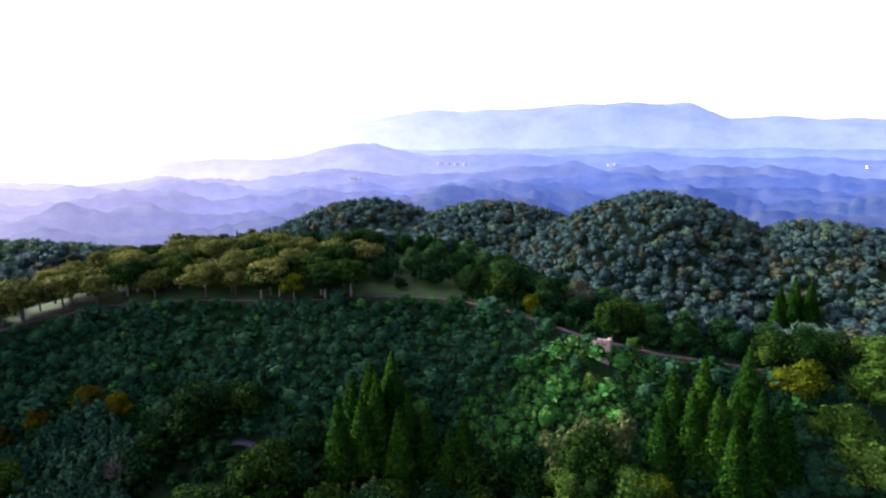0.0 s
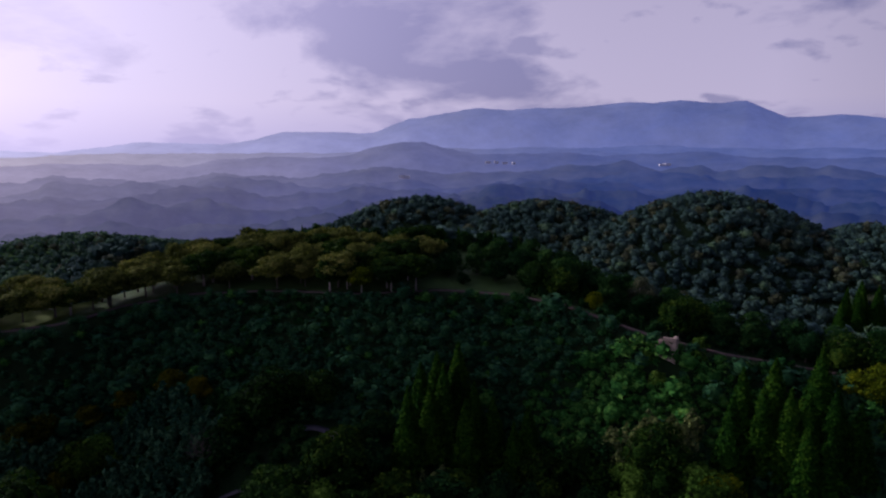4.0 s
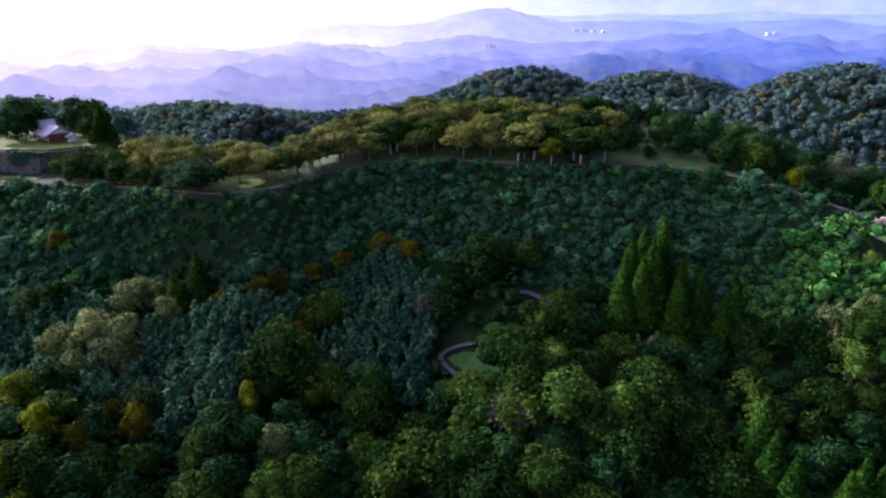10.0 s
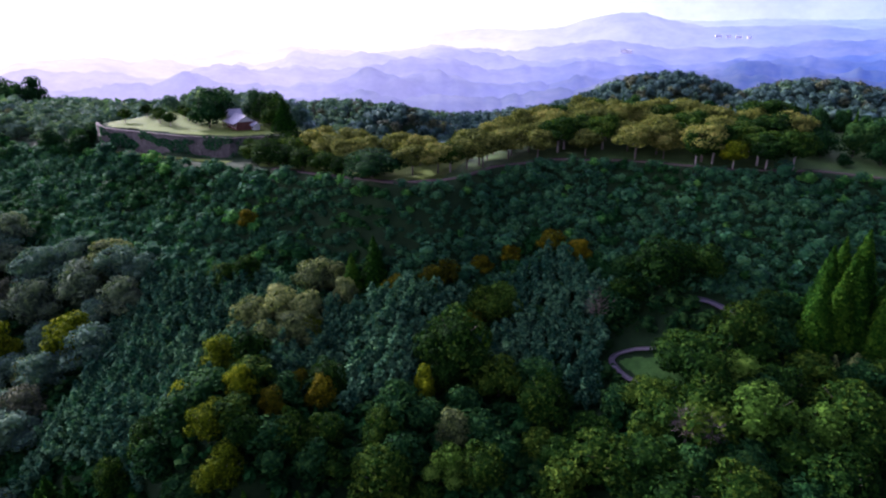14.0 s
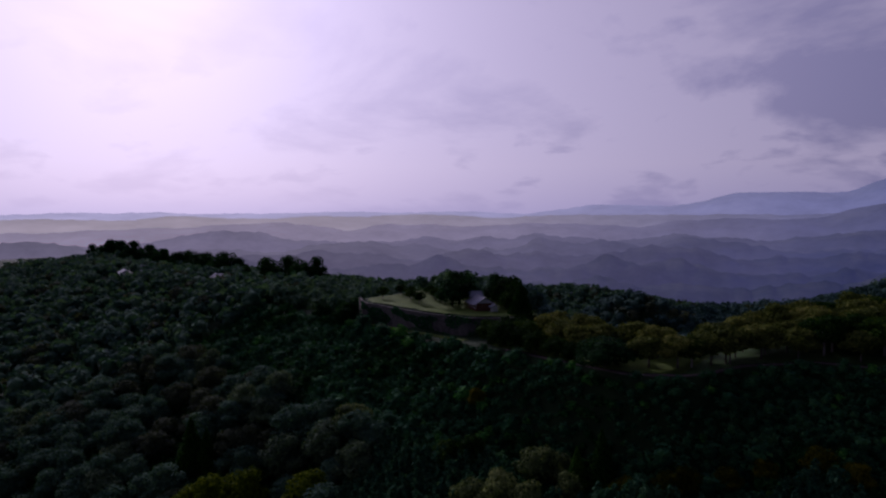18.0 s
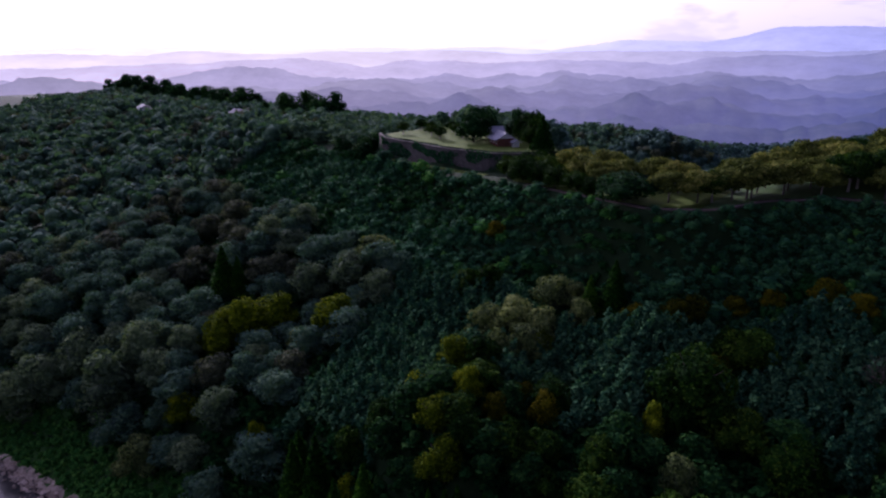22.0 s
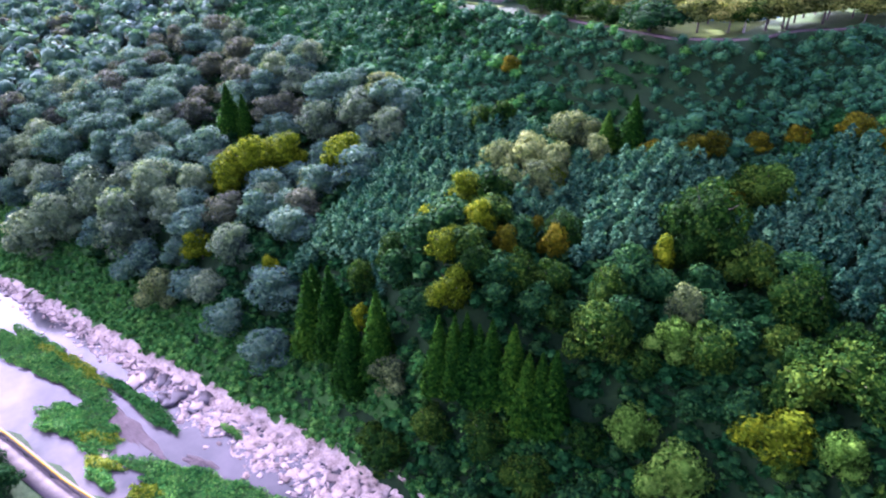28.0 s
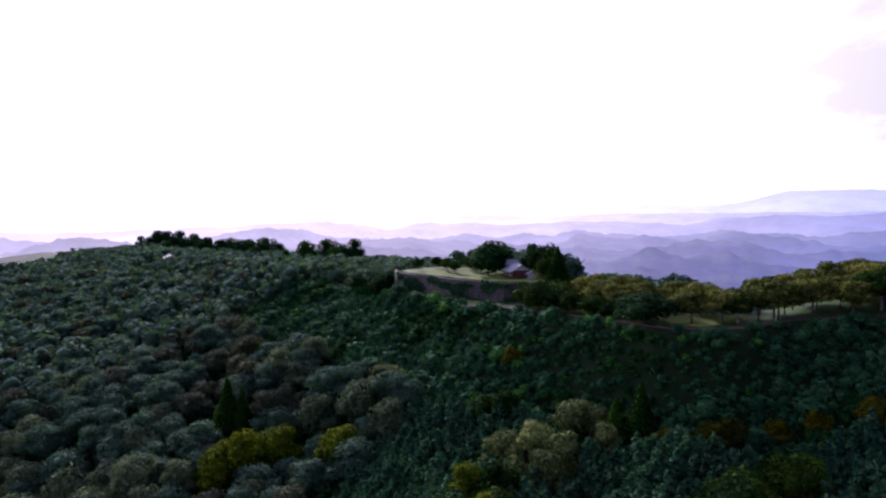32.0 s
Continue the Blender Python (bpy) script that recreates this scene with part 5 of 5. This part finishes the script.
def make_rocks():
    r = np.random.RandomState(31)
    kinds = [block_arrays(s + 40) for s in range(6)]
    pieces = []
    for k in range(900):
        x = r.uniform(-300, -100)
        off = r.uniform(-1.5, 1.0) + np.interp(x, [-260, -200, -165, -137], [1.5, 4.0, 7.0, 10.0]) * r.uniform(0, 1) ** 0.6
        if r.rand() < 0.12:
            off += r.uniform(0, 5)
        x, y = bank_at(x, off)
        s = r.uniform(0.14, 0.42) * (2.2 if r.rand() < 0.08 else 1.0)
        v, f = kinds[r.randint(6)]
        a = r.uniform(-0.3, 0.7)
        p = v * [s * 2.8, s * 1.9, s * 0.8]
        p[:, 2] += p[:, 0] * r.normal(0, 0.12) + p[:, 1] * r.normal(0, 0.15)
        pieces.append((np.stack([p[:, 0] * math.cos(a) - p[:, 1] * math.sin(a) + x, p[:, 0] * math.sin(a) + p[:, 1] * math.cos(a) + y, p[:, 2] + 0.42 + max(0, 0.5 - off * 0.1)], 1), f))
    v, f = joined(pieces)
    tagged(new("river_stones", mesh_from("river_stones", v, f, [ROCK])), "pale broken stones along the water's edge", "stones", kind="stuff")
    meshes = [mesh_from("boulder", *rock_arrays(60 + s), [ROCK], smooth=False) for s in range(5)]
    for k in range(30):
        x, y = bank_at(r.uniform(-235, -108), r.uniform(0.6, 6.0))
        o = new("boulder", meshes[k % 5])
        s = r.uniform(0.45, 1.1)
        o.matrix_basis = Matrix.LocRotScale((x, y, 0.45), Euler((0, 0, r.uniform(0, 3))), (s * 1.5, s, s * 0.4))
        tagged(o, "flat pale boulder at the river's edge", "boulder", "boulders along the river")
    for k in range(26):
        x, y = bank_at(r.uniform(-180, -160), r.uniform(0.5, 7.5))
        o = new("boulder", meshes[k % 5])
        s = r.uniform(0.7, 1.5)
        o.matrix_basis = Matrix.LocRotScale((x, y, 0.75), Euler((0, 0, r.uniform(0, 3))), (s * 1.6, s, s * 0.6))
        o.material_slots[0].link = "OBJECT"
        o.material_slots[0].material = WET_ROCK if k % 3 else ROCK
        tagged(o, "dark wet boulder where the stream narrows" if k % 3 else "pale angular boulder among darker rocks", "boulder", "boulders along the river")
    # shelf of bedrock along the bank: tilted plates, cracked apart
    xs, us = np.arange(-300, -96, 0.55), np.linspace(0, 1, 26)
    gx, gu = np.meshgrid(xs, us)
    wide = np.interp(gx, [-260, -222, -200, -180, -165, -150, -137, -120], [3.6, 5.0, 6.5, 7.6, 9.6, 11.2, 12.8, 13.0]) * (1 + 0.14 * np.sin(gx * 0.31) + 0.10 * np.sin(gx * 0.83 + 1))
    off = -2.2 + gu * wide
    gy = np.interp(gx, BANK_X, BANK_Y) - off + r.normal(0, 0.12, gx.shape)
    seeds = np.stack([r.uniform(-300, -96, 2600), r.uniform(0, 1, 2600)], 1)
    lift, tilt = r.normal(0, 0.22, 2600), r.normal(0, 0.13, (2600, 2))
    z = np.empty(gx.shape)
    for j in range(gx.shape[1]):
        near = np.where(np.abs(seeds[:, 0] - xs[j]) < 4)[0]
        d = (np.abs(seeds[near, 0] - xs[j])[None] / 1.5) ** 2 + ((seeds[near, 1][None] - us[:, None]) * wide[:, j][:, None]) ** 2
        k = near[np.argmin(d, axis=1)]
        two = np.sort(d, axis=1)[:, :2] ** 0.5
        crack = np.clip((two[:, 1] - two[:, 0]) / 0.35, 0, 1)
        z[:, j] = lift[k] + tilt[k, 0] * (xs[j] - seeds[k, 0]) + tilt[k, 1] * (us - seeds[k, 1]) * wide[:, j] - 0.4 * (1 - crack)
    z = z + 1.0 - 0.46 * gu ** 0.8
    z = np.where(off < 0.5, np.maximum(z, ground_z(gx, gy) + 0.1), z)
    n, m = gx.shape[1], gx.shape[0]
    i = (np.arange(m - 1)[:, None] * n + np.arange(n - 1)).ravel()
    tagged(new("bedrock_shelf", mesh_from("bedrock_shelf", np.stack([gx.ravel(), gy.ravel(), z.ravel()], 1), np.stack([i + n, i + n + 1, i + 1, i], 1), [BEDROCK])), "shelf of pale cracked bedrock along the bank", "rock", kind="structure")


make_rocks()
lawn_patch("river_bank", -300, -112, 0, 70, lambda x, y: (fall(x, y) > 0.84) & (fall(x, y) < 1.0), "rough bright green grass of the river bank", GRASS_GREEN)


def island(name, cx, cy, rx, ry, turn, label, mat=None, grass=True, seed=1, leaf=None):
    """A low mound in the river with an uneven outline; grass grows on it."""
    r = np.random.RandomState(seed)
    m, k = 56, 5
    a = np.arange(m) / m * 6.283
    edge = 1 + 0.18 * np.sin(a * 3 + seed) + 0.12 * np.sin(a * 5 + seed * 2) + 0.10 * np.sin(a * 9 + seed * 3) + r.normal(0, 0.06, m)
    c, s = math.cos(radians(turn)), math.sin(radians(turn))
    v = []
    for j in range(k):
        q = 1 - j / (k - 0.5)
        px, py = np.cos(a) * rx * edge * q, np.sin(a) * ry * edge * q
        v.append(np.stack([cx + px * c - py * s, cy + px * s + py * c, 0.1 + (0.75 if grass else 0.35) * (1 - q ** 2) + (0.4 if grass else 0.3) * (j > 0) + r.normal(0, 0.04, m)], 1))
    v = np.concatenate(v + [np.array([[cx, cy, 1.3 if grass else 0.8]])])
    f = []
    for j in range(k - 1):
        for i in range(m):
            f.append((j * m + i, j * m + (i + 1) % m, (j + 1) * m + (i + 1) % m))
            f.append((j * m + i, (j + 1) * m + (i + 1) % m, (j + 1) * m + i))
    for i in range(m):
        f.append(((k - 1) * m + i, (k - 1) * m + (i + 1) % m, k * m))
    root = tagged(new(name, mesh_from(name, v, np.array(f), [mat or GRASS_GREEN], smooth=True)), label, "river island")
    if grass:
        n = int(rx * ry * 46)
        q, g = np.sqrt(r.uniform(0, 1, n)) * 0.97, r.uniform(0, 6.283, n)
        px, py = np.cos(g) * rx * q * np.interp(g, a, edge), np.sin(g) * ry * q * np.interp(g, a, edge)
        p = np.stack([cx + px * c - py * s, cy + px * s + py * c, 0.35 + 0.75 * (1 - q ** 2) + r.uniform(0.2, 0.55, n)], 1)
        tall = 0.5 + 0.5 * bumps(p[:, 0], p[:, 1], seed + 30, 7)
        p[:, 2] += 0.35 * np.clip(tall, 0, 1)
        gv, gf = leaf_cards(r, p, np.tile([0.0, 0, 1.0], (n, 1)), 0.20 + 0.16 * np.clip(tall, 0, 1)[:, None], 1.4, 0.2)
        o = part("grass", mesh_from("grass", gv, gf, [leaf or LEAF_GRASS]), root, "tall green grass")
        o["kind"] = "stuff"
    return root


island("grass_island", -201.8, 9.5, 27, 4.6, 11, "long grassy island in the shallow river", seed=2)
island("grass_island", -173.8, 7.3, 12, 5.6, 16, "broad green end of a grassy island in the river", seed=3)
island("grass_island", -155.8, 4.5, 4.6, 1.5, 10, "small tuft of yellowing grass in the river", seed=9)
island("grass_island", -170.8, 19.1, 16, 1.9, 7, "narrow strip of grass between two channels", seed=4)
island("grass_island", -139.8, 16.7, 18, 4.3, 25, "bright green grassy island in the river", seed=6)
island("grass_island", -147.8, 28.6, 3.6, 0.8, 8, "small green tuft among the river rocks", seed=10)
island("grass_island", -167, 8.0, 6.0, 1.7, 32, "fringe of yellowing grass on a river island", seed=12, leaf=LEAF_STRAW)
island("grass_island", -159, 6.0, 4.6, 1.6, 28, "fringe of yellowing grass on a river island", seed=13, leaf=LEAF_STRAW)
island("grass_island", -146, 8.8, 3.6, 2.0, 40, "yellow-green grass tuft in the river", seed=14, leaf=LEAF_STRAW)
island("grass_island", -196, 13.6, 16, 1.7, 12, "straw-tinged strip of grass along the island's edge", seed=16, leaf=LEAF_STRAW)
island("gravel_bar", -163, 7.4, 2.8, 1.2, 10, "reddish bare rock among the river grass", mat=BEDROCK, grass=False, seed=15)
island("gravel_bar", -167.8, 13.7, 16, 2.7, 6, "pale bare gravel bar between the grass islands", mat=GRAVEL, grass=False, seed=7)
island("gravel_bar", -145.8, 19.9, 4.8, 1.2, 27, "small pale gravel bar in the stream", mat=GRAVEL, grass=False, seed=8)


def make_lane_by_river():
    xs = np.arange(-330, -60, 6.0)
    pts = [(x, float(np.interp(x, BANK_X, BANK_Y)) - 35.0) for x in xs]
    ribbon("river_lane", pts, 3.6, LANE, "pale concrete lane along the river", 0.18)
    wall = []
    n = len(xs)
    by = np.interp(xs, BANK_X, BANK_Y)
    for off, z in ((32.0, -0.5), (32.0, 2.34), (33.15, 2.36), (33.15, -0.5)):
        wall.append(np.stack([xs, by - off, np.full(n, z)], 1))
    i = np.arange(n - 1)
    f = np.concatenate([np.stack([i + k * n, i + 1 + k * n, i + 1 + (k + 1) * n, i + (k + 1) * n], 1) for k in range(3)])
    tagged(new("embankment_wall", mesh_from("embankment_wall", np.concatenate(wall), f, [LANE])), "low concrete embankment wall beside the river lane", "wall", kind="structure")
    # guard rail: posts and a yellow rail
    rail = new("guard_rail")
    rail.matrix_basis = pose(0, 0, 0)
    post = bpy.data.meshes.new("post")
    bm = bmesh.new()
    bmesh.ops.create_cone(bm, cap_ends=True, segments=8, radius1=0.05, radius2=0.05, depth=0.9)
    bm.to_mesh(post)
    bm.free()
    post.materials.append(RAIL_YELLOW)
    px = np.arange(-240, -120, 3.0)
    py = np.interp(px, BANK_X, BANK_Y) - 32.9
    for x, y in zip(px, py):
        o = part("post", post, rail)
        o.matrix_basis = pose(x, y, 2.55)
    v = np.concatenate([np.stack([px, py + dy, np.full(len(px), z)], 1) for dy, z in ((0.06, 2.78), (0.06, 3.02), (0.40, 2.98), (0.40, 2.82))])
    m = len(px)
    i = np.arange(m - 1)
    f = np.concatenate([np.stack([i + k * m, i + 1 + k * m, i + 1 + ((k + 1) % 4) * m, i + ((k + 1) % 4) * m], 1) for k in range(4)])
    part("rail", mesh_from("rail", v, f, [RAIL_YELLOW]), rail, "long yellow rail")
    tagged(rail, "weathered yellow guard rail on posts beside the river lane", "guard rail")
    for x, off in ((-176, 39.5), (-182, 39.5), (-188, 39), (-170, 38.8), (-164, 39.5), (-194, 40)):
        a, b = bank_at(x, off)
        plant("broadleaf_tree", a, b, 6.5, 7, "trees beyond the river lane", "dark green tree beside the river lane")


make_lane_by_river()
